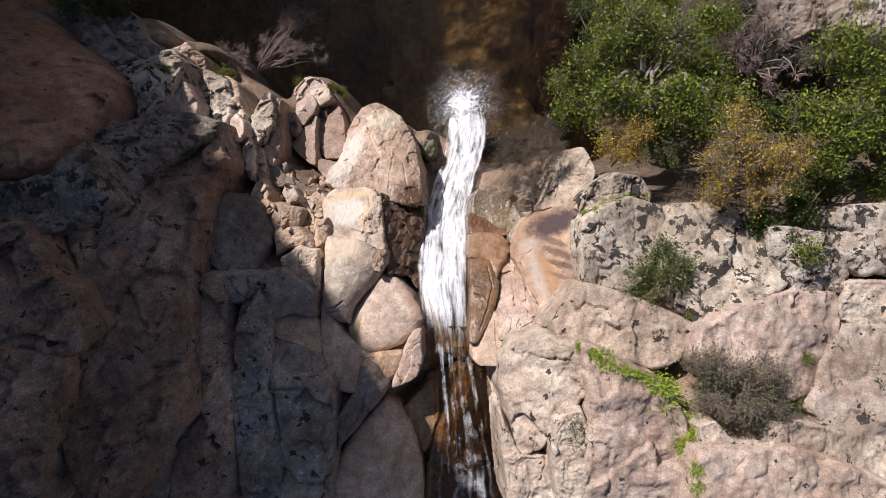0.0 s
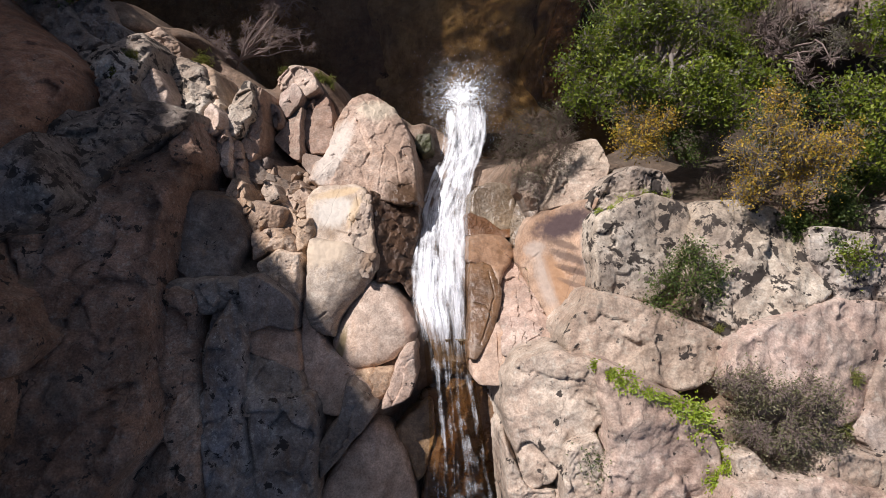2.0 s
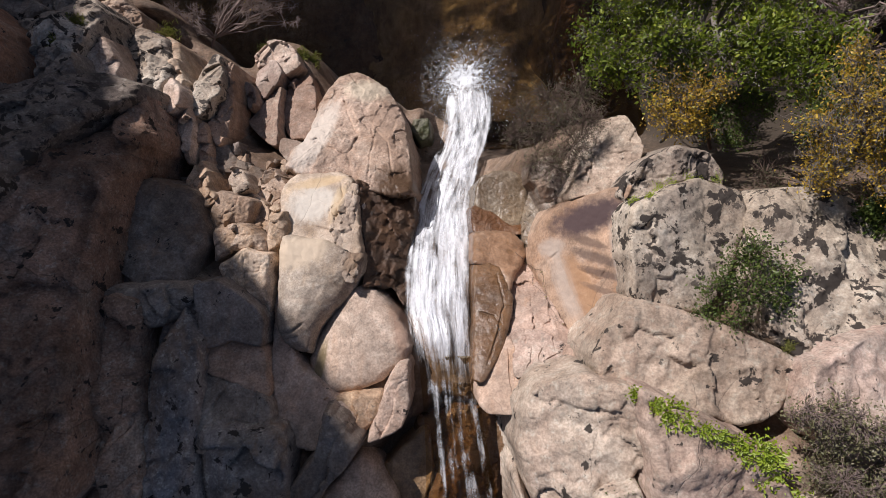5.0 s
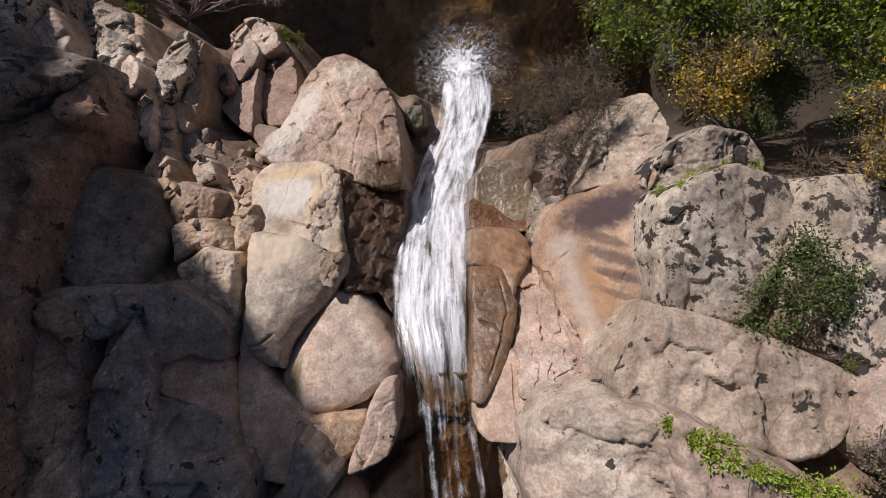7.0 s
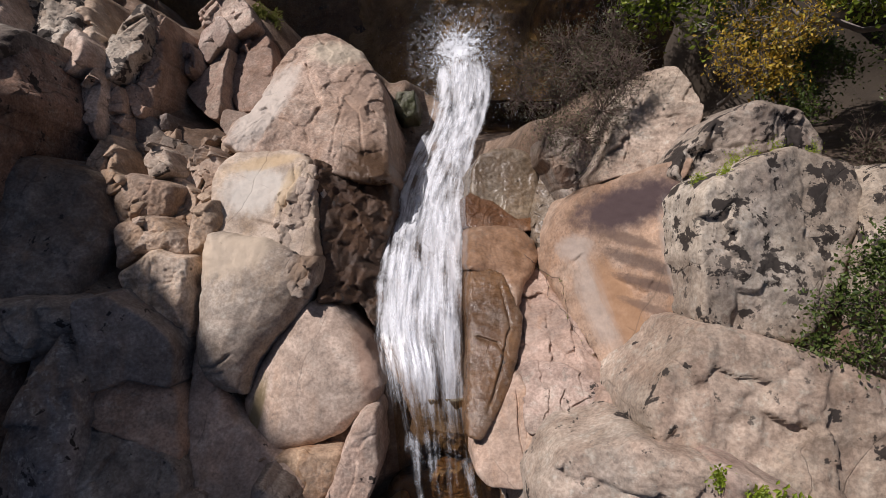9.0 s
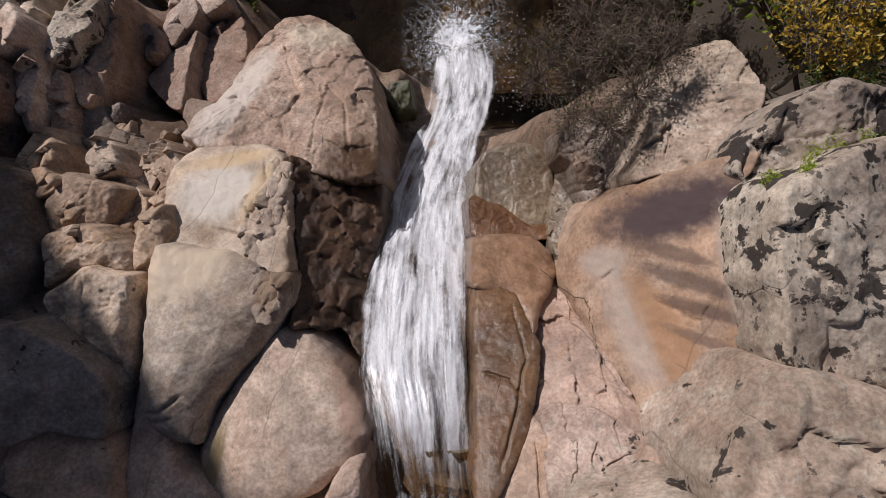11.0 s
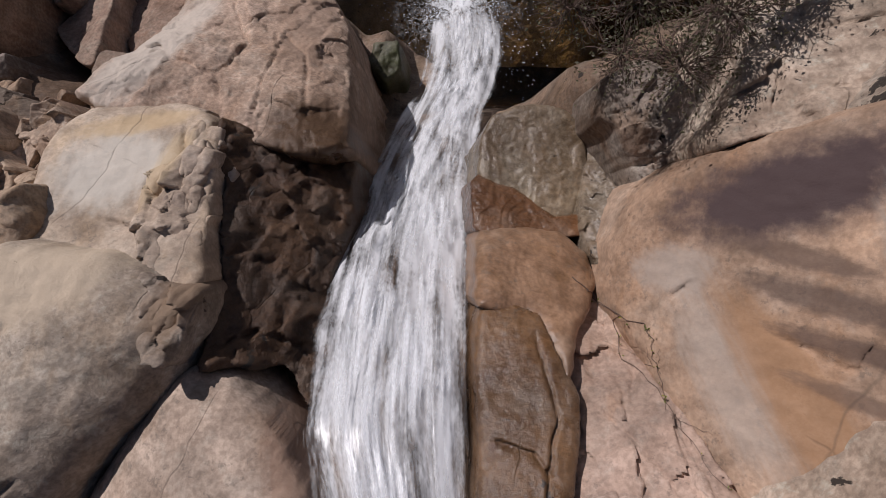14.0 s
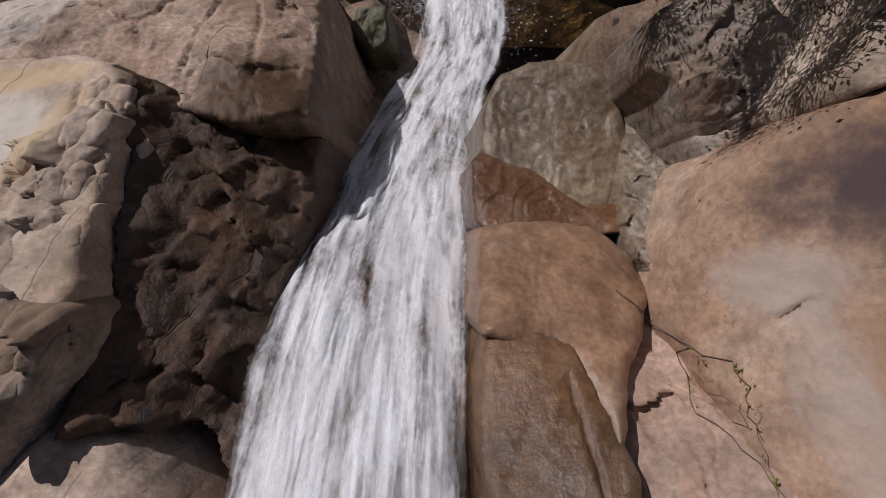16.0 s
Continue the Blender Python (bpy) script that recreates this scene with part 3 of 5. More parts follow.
rock("pink granite block with a flat sunlit face", [(-3.90, 2.07), (-3.90, 2.39), (-3.82, 2.50), (-3.67, 2.34), (-3.59, 2.08), (-3.70, 1.94)], 4.90, 0.30, -0.57, "pink", 225, edge=.025, rough=.022, drop=2, blocks=.35, tilt=.15, swell=.03)
rock("pink granite wedge with sharp broken edges", [(-3.75, 1.96), (-3.62, 2.10), (-3.53, 1.96), (-3.47, 1.78), (-3.46, 1.52), (-3.46, 1.24), (-3.57, 1.42), (-3.67, 1.75)], 4.90, 0.35, -0.22, "pink", 226, edge=.02, rough=.022, drop=2, blocks=.22, tilt=.3, swell=.03)
rock("brown weathered granite block covered with lichen", [(-3.69, 2.37), (-3.63, 2.70), (-3.56, 2.94), (-3.52, 3.09), (-3.41, 3.08), (-3.30, 2.70), (-3.27, 2.35), (-3.35, 2.25), (-3.42, 2.00), (-3.49, 1.99), (-3.58, 2.13)], 4.35, 0.20, -0.65, "lichen", 227, edge=.03, rough=.022, drop=2.5, blocks=.2, tilt=.25, swell=.03)
rock("narrow brown granite fin between dark clefts", [(-3.36, 2.22), (-3.25, 2.34), (-3.32, 2.88), (-3.27, 3.01), (-3.16, 2.33), (-3.14, 1.79), (-3.20, 1.59), (-3.30, 1.73), (-3.36, 1.90)], 4.28, -0.30, -0.52, "brownish", 228, edge=.03, rough=.022, drop=3, blocks=.22, tilt=.3, swell=.03)
rock("rose granite wedge with a broad sunlit face", [(-3.13, 3.14), (-2.85, 3.30), (-2.67, 3.06), (-2.73, 2.83), (-2.90, 2.58), (-3.00, 2.65), (-3.11, 2.87)], 3.19, 0.35, -0.40, "rose", 229, edge=.025, rough=.022, drop=3, blocks=.4, tilt=.2, swell=.03)
rock("rose granite wedge with a broad sunlit face", [(-3.08, 2.14), (-2.93, 2.35), (-2.80, 2.70), (-2.65, 2.76), (-2.67, 2.43), (-2.54, 1.83), (-2.53, 1.66), (-2.80, 1.86), (-2.99, 2.02)], 3.62, 0.40, -0.65, "rose", 230, edge=.02, rough=.0225, drop=3, blocks=.5, tilt=.12, swell=.03)
rock("brownish granite slab leaning on the pale slab", [(-2.63, 2.73), (-2.53, 3.00), (-2.25, 3.07), (-2.08, 2.60), (-2.02, 2.18), (-2.08, 1.85), (-2.40, 1.86), (-2.68, 2.31)], 3.28, 0.30, -0.57, "brownish", 231, edge=.025, rough=.022, drop=3, blocks=.4, tilt=.15, swell=.03)
rock("rose granite block broken from the slope", [(-3.25, 2.82), (-3.10, 2.76), (-2.98, 2.59), (-2.98, 2.40), (-3.05, 2.31)], 3.59, 0.40, -0.42, "rose", 232, edge=.02, rough=.022, drop=2.5, blocks=.4, tilt=.2, swell=.03)
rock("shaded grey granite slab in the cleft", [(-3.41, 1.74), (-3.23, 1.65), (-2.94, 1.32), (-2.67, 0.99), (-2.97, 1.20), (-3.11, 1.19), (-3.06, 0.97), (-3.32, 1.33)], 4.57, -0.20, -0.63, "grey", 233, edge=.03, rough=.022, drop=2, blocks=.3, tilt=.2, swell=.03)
rock("small pale granite block with sharp edges", [(-2.83, 1.01), (-2.83, 1.17), (-2.66, 1.07), (-2.55, 0.89), (-2.69, 0.81)], 5.16, 0.20, -0.67, "pale", 234, edge=.015, rough=.022, drop=1, blocks=.25, tilt=.3, swell=.03)
rock("pale granite ledge at the foot of the wedges", [(-2.40, 1.54), (-2.41, 1.75), (-2.00, 1.64), (-1.95, 1.45), (-2.07, 1.30), (-2.21, 1.36)], 4.31, 0.20, -0.76, "pale", 235, edge=.02, rough=.022, drop=2, swell=.03)
rock("cream broken granite blocks on the slope", [(-2.54, 0.84), (-2.49, 1.09), (-2.39, 1.19), (-2.14, 0.91), (-2.12, 0.72), (-2.33, 0.64)], 4.93, 0.20, -0.48, "cream", 236, edge=.03, rough=.022, drop=1, blocks=.16, tilt=.4, groove=.05, swell=.03)
rock("cream broken granite blocks on the slope", [(-2.77, 0.76), (-2.57, 0.81), (-2.32, 0.62), (-2.24, 0.38), (-2.49, 0.42), (-2.67, 0.58)], 5.25, 0.10, -0.62, "cream", 237, edge=.03, rough=.022, drop=1, blocks=.16, tilt=.35, groove=.05, swell=.03)
rock("cream broken granite blocks on the slope", [(-3.01, 0.59), (-2.90, 0.72), (-2.76, 0.75), (-2.67, 0.57), (-2.72, 0.40), (-2.81, 0.29), (-2.96, 0.40)], 5.53, 0.20, -0.53, "cream", 238, edge=.03, rough=.022, drop=1, blocks=.15, tilt=.4, groove=.05, swell=.03)
rock("cream broken granite blocks on the slope", [(-3.37, 0.85), (-3.34, 1.02), (-3.31, 1.28), (-3.14, 1.07), (-3.03, 0.80), (-2.89, 0.73), (-3.00, 0.62), (-3.16, 0.73)], 5.35, 0.20, -0.74, "cream", 239, edge=.03, rough=.022, drop=1, blocks=.15, tilt=.4, groove=.05, swell=.03)
rock("cream broken granite blocks on the slope", [(-2.67, 0.53), (-2.49, 0.40), (-2.25, 0.36), (-2.18, 0.16), (-2.46, 0.30), (-2.60, 0.38)], 5.42, 0.10, -0.55, "cream", 240, edge=.03, rough=.022, drop=1, blocks=.14, tilt=.35, groove=.05, swell=.03)
rock("narrow upright cream stones beside the slab", [(-2.24, 0.41), (-2.26, 0.60), (-2.16, 0.63), (-2.03, 0.35), (-2.04, 0.18), (-2.10, 0.13)], 5.42, 0.10, -0.65, "cream", 241, edge=.02, rough=.022, drop=1, blocks=.12, tilt=.4, groove=.05, swell=.03)
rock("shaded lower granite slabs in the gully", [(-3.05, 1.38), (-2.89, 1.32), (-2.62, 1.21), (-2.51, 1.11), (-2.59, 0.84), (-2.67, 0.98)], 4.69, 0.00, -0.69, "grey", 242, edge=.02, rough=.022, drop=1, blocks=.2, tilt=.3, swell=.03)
rock("rose granite crag at the head of the gully", [(-3.22, 3.46), (-2.94, 3.73), (-2.58, 3.61), (-2.38, 3.21), (-2.58, 3.08), (-2.72, 3.09), (-2.87, 3.33), (-3.12, 3.21)], 2.95, 0.20, -0.33, "rose", 243, edge=.03, rough=.022, drop=3, blocks=.22, tilt=.3, swell=.03)
rock("brown cleft wall of broken granite", [(-3.47, 1.50), (-3.48, 1.77), (-3.41, 1.89), (-3.35, 1.72), (-3.29, 1.31), (-3.04, 0.91), (-3.22, 1.09), (-3.37, 1.30)], 4.75, -0.20, -0.30, "brownish", 244, edge=.02, rough=.022, drop=2, blocks=.14, tilt=.4, swell=.03)
rock("ochre stained granite block on the slope", [(-1.33, -1.71), (-0.99, -1.67), (-0.64, -1.64), (-0.66, -1.87), (-0.84, -2.04), (-1.02, -2.21), (-1.25, -2.11)], 6.34, -0.05, -0.15, "ochre", 7, edge=.03, rough=.02, bulge=.02, grow=1.07, blocks=.5, tilt=.06)
rock("pinkish granite boulder with rounded edges", [(-0.61, -1.60), (-0.46, -1.34), (-0.36, -1.32), (-0.33, -1.74), (-0.41, -1.99), (-0.80, -2.15), (-0.68, -1.81)], 6.44, -0.10, -0.14, "pink", 8, edge=.03, rough=.02, bulge=.02, grow=1.07, blocks=.5, tilt=.06)
rock("cream granite block worn smooth beside the fall", [(-3.21, 0.69), (-2.84, 0.80), (-2.44, 0.68), (-2.46, 0.40), (-2.78, 0.35), (-3.05, 0.29)], 5.52, 0.02, -0.23, "cream", 11, facet=5, rough=.05, bulge=.08, grow=1.09, edge=.05, blocks=.4, tilt=.1)
rock("cream granite block worn smooth beside the fall", [(-2.80, 0.28), (-2.45, 0.36), (-2.22, 0.18), (-2.14, -0.01), (-2.54, 0.05), (-2.77, -0.11)], 5.83, -0.05, -0.03, "cream", 12, facet=5, rough=.05, bulge=.08, grow=1.09, edge=.05, blocks=.4, tilt=.1)
rock("cream granite block worn smooth beside the fall", [(-2.65, -0.18), (-2.35, 0.02), (-2.05, -0.04), (-2.04, -0.72), (-2.16, -0.81), (-2.45, -0.55)], 6.06, 0.03, -0.11, "cream", 13, facet=2, edge=.05, bulge=.08, grow=1.09, rough=.05, blocks=.4, tilt=.1)
rock("cream granite block worn smooth beside the fall", [(-2.18, 0.18), (-2.14, 0.44), (-1.98, 0.52), (-1.91, 0.28), (-2.04, -0.03), (-2.12, -0.11)], 5.71, 0.01, -0.14, "cream", 17, facet=4, bulge=.08, grow=1.09, edge=.05, rough=.05, blocks=.4, tilt=.1)
rock("grey granite block in the gully", [(-4.13, 0.57), (-3.67, 0.96), (-3.10, 0.77), (-2.89, 0.20), (-3.07, -0.40), (-3.87, -0.44)], 5.95, -0.17, -0.45, "grey", 18, edge=.10, rough=.04, bulge=.12, grow=1.06, blocks=.4, tilt=.1)
rock("pale granite boulder blotched with dark lichen", [(-6.20, 3.42), (-5.63, 3.61), (-5.25, 3.83), (-4.88, 3.46), (-4.84, 2.91), (-5.01, 2.79), (-5.62, 3.11)], 4.75, 0.23, -0.88, "lichen", 31, rough=.06, bulge=.14, drop=5, grow=1.13, edge=.03, blocks=.3, tilt=.22)
rock("pale granite boulder blotched with dark lichen", [(-5.54, 2.98), (-5.20, 3.24), (-4.79, 2.99), (-4.91, 2.65), (-5.27, 2.69)], 5.28, 0.03, -0.31, "lichen", 32, rough=.05, bulge=.14, drop=5, grow=1.13, edge=.03, blocks=.3, tilt=.22)
rock("cream granite block worn smooth beside the fall", [(-5.59, 4.11), (-5.33, 4.28), (-5.02, 4.02), (-4.97, 3.72), (-5.38, 3.79)], 3.35, -0.14, -0.01, "cream", 33, rough=.05, bulge=.14, drop=5, grow=1.13, edge=.03, blocks=.3, tilt=.22)
rock("pale granite boulder blotched with dark lichen", [(-5.07, 3.23), (-4.80, 3.58), (-4.31, 3.36), (-3.95, 2.66), (-4.10, 2.21), (-4.68, 2.62)], 4.20, 0.28, -0.70, "lichen", 34, rough=.07, bulge=.14, drop=5, grow=1.13, edge=.03, blocks=.3, tilt=.22)
rock("cream granite block worn smooth beside the fall", [(-4.61, 3.62), (-4.14, 3.31), (-3.75, 2.49), (-4.06, 2.31), (-4.07, 2.73)], 4.10, 0.53, -0.81, "cream", 35, rough=.05, bulge=.14, drop=5, grow=1.13, edge=.03, blocks=.3, tilt=.22)
rock("pinkish granite boulder with rounded edges", [(-5.12, 2.83), (-4.69, 3.03), (-4.41, 2.52), (-4.43, 1.93), (-5.00, 2.30)], 5.08, 0.00, -0.46, "pink", 36, rough=.05, bulge=.14, drop=5, grow=1.13, edge=.03, blocks=.3, tilt=.22)
rock("grey granite block in the gully", [(-5.30, 2.69), (-4.82, 2.66), (-4.68, 2.18), (-5.14, 2.13)], 5.53, -0.06, -0.22, "grey", 37, rough=.05, bulge=.14, drop=5, grow=1.13, edge=.03, blocks=.3, tilt=.22)
rock("orange brown granite boulder on the cliff", [(-12.54, 6.77), (-10.12, 6.85), (-8.43, 5.18), (-7.07, 4.00), (-5.74, 3.01), (-5.41, 2.50), (-5.46, 1.72), (-5.74, 1.04), (-7.51, 0.77)], 5.13, -0.04, -0.93, "orange", 38, edge=.13, rough=.04, bulge=.2, blocks=.3, tilt=.22)
rock("grey granite block in the gully", [(-8.00, 4.78), (-7.52, 4.94), (-6.76, 4.53), (-6.36, 3.97), (-5.95, 3.74), (-6.31, 3.47), (-7.01, 3.86), (-7.57, 4.37)], 4.03, 0.14, -0.20, "grey", 39, rough=.05, drop=2, bulge=.05, grow=1.07, blocks=.3, tilt=.22)
rock("grey granite block in the gully", [(-6.92, 4.52), (-6.22, 4.75), (-6.00, 4.28), (-6.09, 3.67), (-6.53, 3.98)], 3.85, 0.17, -0.15, "grey", 40, rough=.05, drop=2, bulge=.05, grow=1.07, blocks=.3, tilt=.22)
rock("grey granite block in the gully", [(-6.14, 4.28), (-5.87, 4.20), (-5.50, 3.93), (-5.95, 3.70)], 3.90, -0.08, -0.13, "grey", 41, rough=.05, drop=2, bulge=.05, grow=1.07, blocks=.3, tilt=.22)
rock("brown weathered granite cliff slab", [(-5.19, 0.29), (-4.35, 1.46), (-3.84, 1.99), (-3.66, 1.40), (-3.79, 0.36), (-3.76, -0.49), (-3.68, -1.26), (-3.53, -2.23), (-3.83, -2.62), (-3.99, -3.22), (-4.52, -3.12), (-4.88, -1.81), (-4.74, -1.04)], 7.42, -0.53, -0.55, "dark", 42, edge=.05, rough=.09, facet=4, bulge=.03, drop=2.5, grow=1.05, soft=.06, blocks=.55, tilt=.16, groove=.05)
rock("brown weathered granite cliff slab", [(-6.79, 0.11), (-5.35, 0.35), (-5.09, -0.28), (-4.74, -0.56), (-4.51, -0.98), (-4.76, -1.38), (-6.67, -1.08)], 8.40, -0.12, -0.13, "dark", 43, edge=.06, rough=.11, facet=4, bulge=.05, drop=2, grow=1.04, blocks=.55, tilt=.16, groove=.05)
rock("brown weathered granite cliff slab", [(-6.45, -1.04), (-4.71, -1.37), (-4.75, -1.78), (-4.91, -3.26), (-6.41, -3.12)], 8.68, -0.20, -0.03, "dark", 44, edge=.06, rough=.11, facet=4, bulge=.05, drop=2, grow=1.04, blocks=.55, tilt=.16, groove=.05)
rock("dark lichen covered cliff ledge", [(-5.56, 1.67), (-5.32, 2.09), (-4.37, 2.34), (-3.83, 2.17), (-3.84, 1.91), (-4.29, 1.38), (-4.70, 0.72)], 6.28, -0.28, -1.06, "black", 45, edge=.05, rough=.08, facet=4, bulge=.04, drop=2, grow=1.05, soft=.06, blocks=.55, tilt=.16, groove=.05)
rock("dark lichen covered cliff ledge", [(-7.18, 0.70), (-5.54, 0.96), (-5.12, 1.53), (-4.56, 0.70), (-4.88, 0.31), (-5.70, 0.12), (-6.95, 0.08)], 7.87, -0.16, -0.45, "black", 46, edge=.05, rough=.08, facet=4, bulge=.04, drop=2, grow=1.05, soft=.06, blocks=.55, tilt=.16, groove=.05)
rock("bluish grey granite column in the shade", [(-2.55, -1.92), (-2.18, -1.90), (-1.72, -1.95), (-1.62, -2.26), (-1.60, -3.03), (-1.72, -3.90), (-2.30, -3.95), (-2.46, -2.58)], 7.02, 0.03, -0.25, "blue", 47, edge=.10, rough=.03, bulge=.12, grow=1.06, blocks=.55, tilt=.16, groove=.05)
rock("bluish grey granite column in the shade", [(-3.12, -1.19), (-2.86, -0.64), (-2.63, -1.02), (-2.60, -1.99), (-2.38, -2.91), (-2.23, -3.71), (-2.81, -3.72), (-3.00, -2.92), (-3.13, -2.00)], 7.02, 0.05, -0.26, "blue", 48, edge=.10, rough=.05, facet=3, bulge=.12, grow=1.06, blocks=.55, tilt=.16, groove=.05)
rock("brown weathered granite cliff slab", [(-3.99, -0.68), (-3.81, -0.51), (-3.32, -0.61), (-3.28, -1.35), (-3.11, -2.15), (-2.90, -3.81), (-3.94, -3.82), (-3.88, -2.62), (-3.79, -2.00)], 6.94, 0.02, -0.23, "dark", 49, edge=.10, rough=.06, facet=4, bulge=.12, grow=1.06, blocks=.55, tilt=.16, groove=.05)
rock("grey granite block in the gully", [(-3.89, -0.39), (-3.03, -0.34), (-2.73, -0.52), (-2.98, -0.78), (-3.37, -0.87), (-3.84, -0.62)], 6.49, -0.06, -0.05, "grey", 50, edge=.10, rough=.05, bulge=.12, grow=1.06, blocks=.55, tilt=.16, groove=.05)
rock("pinkish granite boulder with rounded edges", [(-1.70, -3.40), (-1.43, -2.88), (-0.93, -2.35), (-0.69, -2.53), (-0.45, -2.97), (-0.33, -3.48), (-0.29, -4.37), (-1.65, -4.07)], 6.37, -0.50, -0.08, "pink", 51, edge=.09, rough=.012, bulge=.13)
rock("grey granite block in the gully", [(-1.62, -2.57), (-1.35, -2.24), (-1.23, -1.74), (-0.85, -2.13), (-1.30, -2.66), (-1.55, -2.94)], 6.81, -0.08, -0.10, "grey", 53, edge=.03, rough=.03, bulge=.02, grow=1.07, blocks=.5, tilt=.06)
rock("tan wet boulder at the edge of the stream", [(-0.73, -2.68), (-0.45, -2.38), (-0.11, -2.10), (-0.04, -2.68), (-0.20, -3.24), (-0.33, -3.38), (-0.48, -2.96)], 5.97, 0.03, 0.03, "wettan", 54, edge=.05, rough=.03, bulge=.025)
rock("pale granite boulder blotched with dark lichen", [(2.03, 0.41), (2.13, 0.51), (2.55, 0.70), (2.81, 0.74), (3.23, 0.65), (3.28, 0.44), (3.23, 0.07), (3.00, -0.29), (2.78, -0.61), (2.21, -0.55), (2.05, -0.46), (2.00, -0.58), (2.01, -0.12), (2.01, 0.19)], 7.12, -0.09, -0.11, "lichen", 67, edge=.03, rough=.028, facet=2, bulge=.02, grow=1.04, blocks=.6, tilt=.07)
rock("pale granite boulder blotched with dark lichen", [(2.16, 0.82), (2.33, 1.04), (2.62, 1.16), (3.02, 1.09), (3.15, 0.88), (3.13, 0.72), (2.85, 0.81), (2.40, 0.63), (2.12, 0.53), (2.03, 0.62), (2.10, 0.76)], 6.75, 0.12, -0.02, "lichen", 68, edge=.03, rough=.05, facet=3, bulge=.02, grow=1.04, blocks=.6, tilt=.07)
rock("pale sunlit granite slab with lichen specks", [(1.59, -1.02), (1.95, -0.49), (2.18, -0.53), (2.78, -0.73), (3.22, -0.92), (3.56, -1.07), (3.12, -1.55), (2.78, -1.60), (2.12, -1.39), (1.67, -1.24)], 7.59, 0.04, -0.26, "pale", 70, edge=.03, rough=.05, facet=1, bulge=.02, grow=1.07, blocks=.6, tilt=.07)
rock("pale sunlit granite slab with lichen specks", [(0.87, -1.59), (1.07, -1.33), (1.44, -1.22), (1.80, -1.30), (1.90, -1.57), (1.96, -1.86), (1.78, -2.12), (1.53, -2.29), (1.35, -2.69), (1.06, -2.81), (0.95, -2.35), (0.84, -1.98)], 7.62, 0.47, -0.08, "pale", 71, edge=.03, rough=.05, facet=1, bulge=.02, grow=1.07, blocks=.6, tilt=.07)
rock("rose coloured granite slab on the slope", [(1.84, -1.27), (2.31, -1.49), (2.96, -1.81), (3.14, -2.21), (3.23, -2.61), (3.32, -3.48), (1.78, -3.49), (1.91, -2.47), (1.96, -1.97), (1.89, -1.60)], 8.07, 0.02, -0.02, "rose", 72, edge=.03, rough=.05, facet=1, bulge=.02, grow=1.07, blocks=.6, tilt=.07)
rock("pale sunlit granite slab with lichen specks", [(0.83, -2.35), (1.06, -2.82), (1.52, -2.86), (1.56, -3.64), (0.93, -3.67)], 7.63, 0.13, -0.14, "pale", 73, edge=.03, rough=.05, bulge=.02, grow=1.07, blocks=.6, tilt=.07)
rock("pale sunlit granite slab with lichen specks", [(1.49, -2.26), (1.82, -2.13), (1.95, -2.51), (1.82, -3.54), (1.54, -3.54), (1.45, -2.66)], 7.95, 0.06, -0.02, "pale", 74, edge=.03, rough=.05, bulge=.02, grow=1.07, blocks=.6, tilt=.07)
rock("rose coloured granite slab on the slope", [(3.21, -2.57), (3.64, -2.53), (4.20, -2.46), (4.90, -2.68), (5.72, -3.01), (5.67, -3.88), (3.17, -3.89)], 8.37, 0.00, -0.08, "rose", 75, edge=.03, rough=.05, bulge=.02, grow=1.07, blocks=.6, tilt=.07)
rock("pale sunlit granite slab with lichen specks", [(3.28, -2.26), (3.49, -2.21), (3.72, -2.45), (3.31, -2.56)], 8.19, 0.00, -0.02, "pale", 76, edge=0.03, rough=.03, bulge=.02, grow=1.07)
rock("pale sunlit granite slab with lichen specks", [(4.40, -2.21), (5.08, -2.33), (6.36, -2.63), (6.32, -3.28), (5.06, -2.77), (4.10, -2.47)], 8.08, -0.05, -0.06, "pale", 77, edge=.03, rough=.05, bulge=.02, grow=1.07, blocks=.6, tilt=.07)
rock("pale sunlit granite slab with lichen specks", [(4.94, -2.11), (5.41, -1.30), (5.79, -1.08), (7.20, -1.17), (6.71, -2.70), (5.15, -2.42)], 7.73, -0.02, -0.36, "pale", 78, edge=.03, rough=.05, bulge=.02, grow=1.07, blocks=.6, tilt=.07)
rock("rose coloured granite slab on the slope", [(3.50, -1.06), (4.13, -0.80), (4.86, -0.62), (5.62, -0.68), (5.52, -1.18), (5.08, -1.86), (4.69, -2.01), (3.84, -1.89), (3.38, -1.51)], 7.64, -0.23, -0.19, "rose", 79, edge=.03, rough=.05, bulge=.02, grow=1.07, blocks=.6, tilt=.07)
rock("pale granite boulder blotched with dark lichen", [(3.48, 0.59), (3.99, 0.66), (4.55, 0.52), (4.76, 0.01), (4.88, -0.47), (4.24, -0.78), (3.57, -1.03), (3.30, -0.81), (3.25, -0.15), (3.29, 0.34)], 7.27, 0.00, -0.46, "lichen", 80, edge=.03, rough=.05, facet=2, bulge=.02, grow=1.07, blocks=.6, tilt=.07)
rock("pale granite boulder blotched with dark lichen", [(4.75, 0.33), (5.57, 0.19), (5.84, -0.32), (5.84, -0.71), (5.04, -0.62), (4.72, -0.07)], 7.24, -0.11, -0.02, "lichen", 81, edge=.03, rough=.05, facet=2, bulge=.02, grow=1.07, blocks=.6, tilt=.07)
rock("pale granite boulder blotched with dark lichen", [(5.76, 0.59), (7.50, 0.70), (7.31, -0.55), (6.30, -0.33), (6.07, -0.38), (5.77, -0.17)], 7.15, 0.10, -0.19, "lichen", 82, edge=.03, rough=.05, bulge=.02, grow=1.07, blocks=.6, tilt=.07)
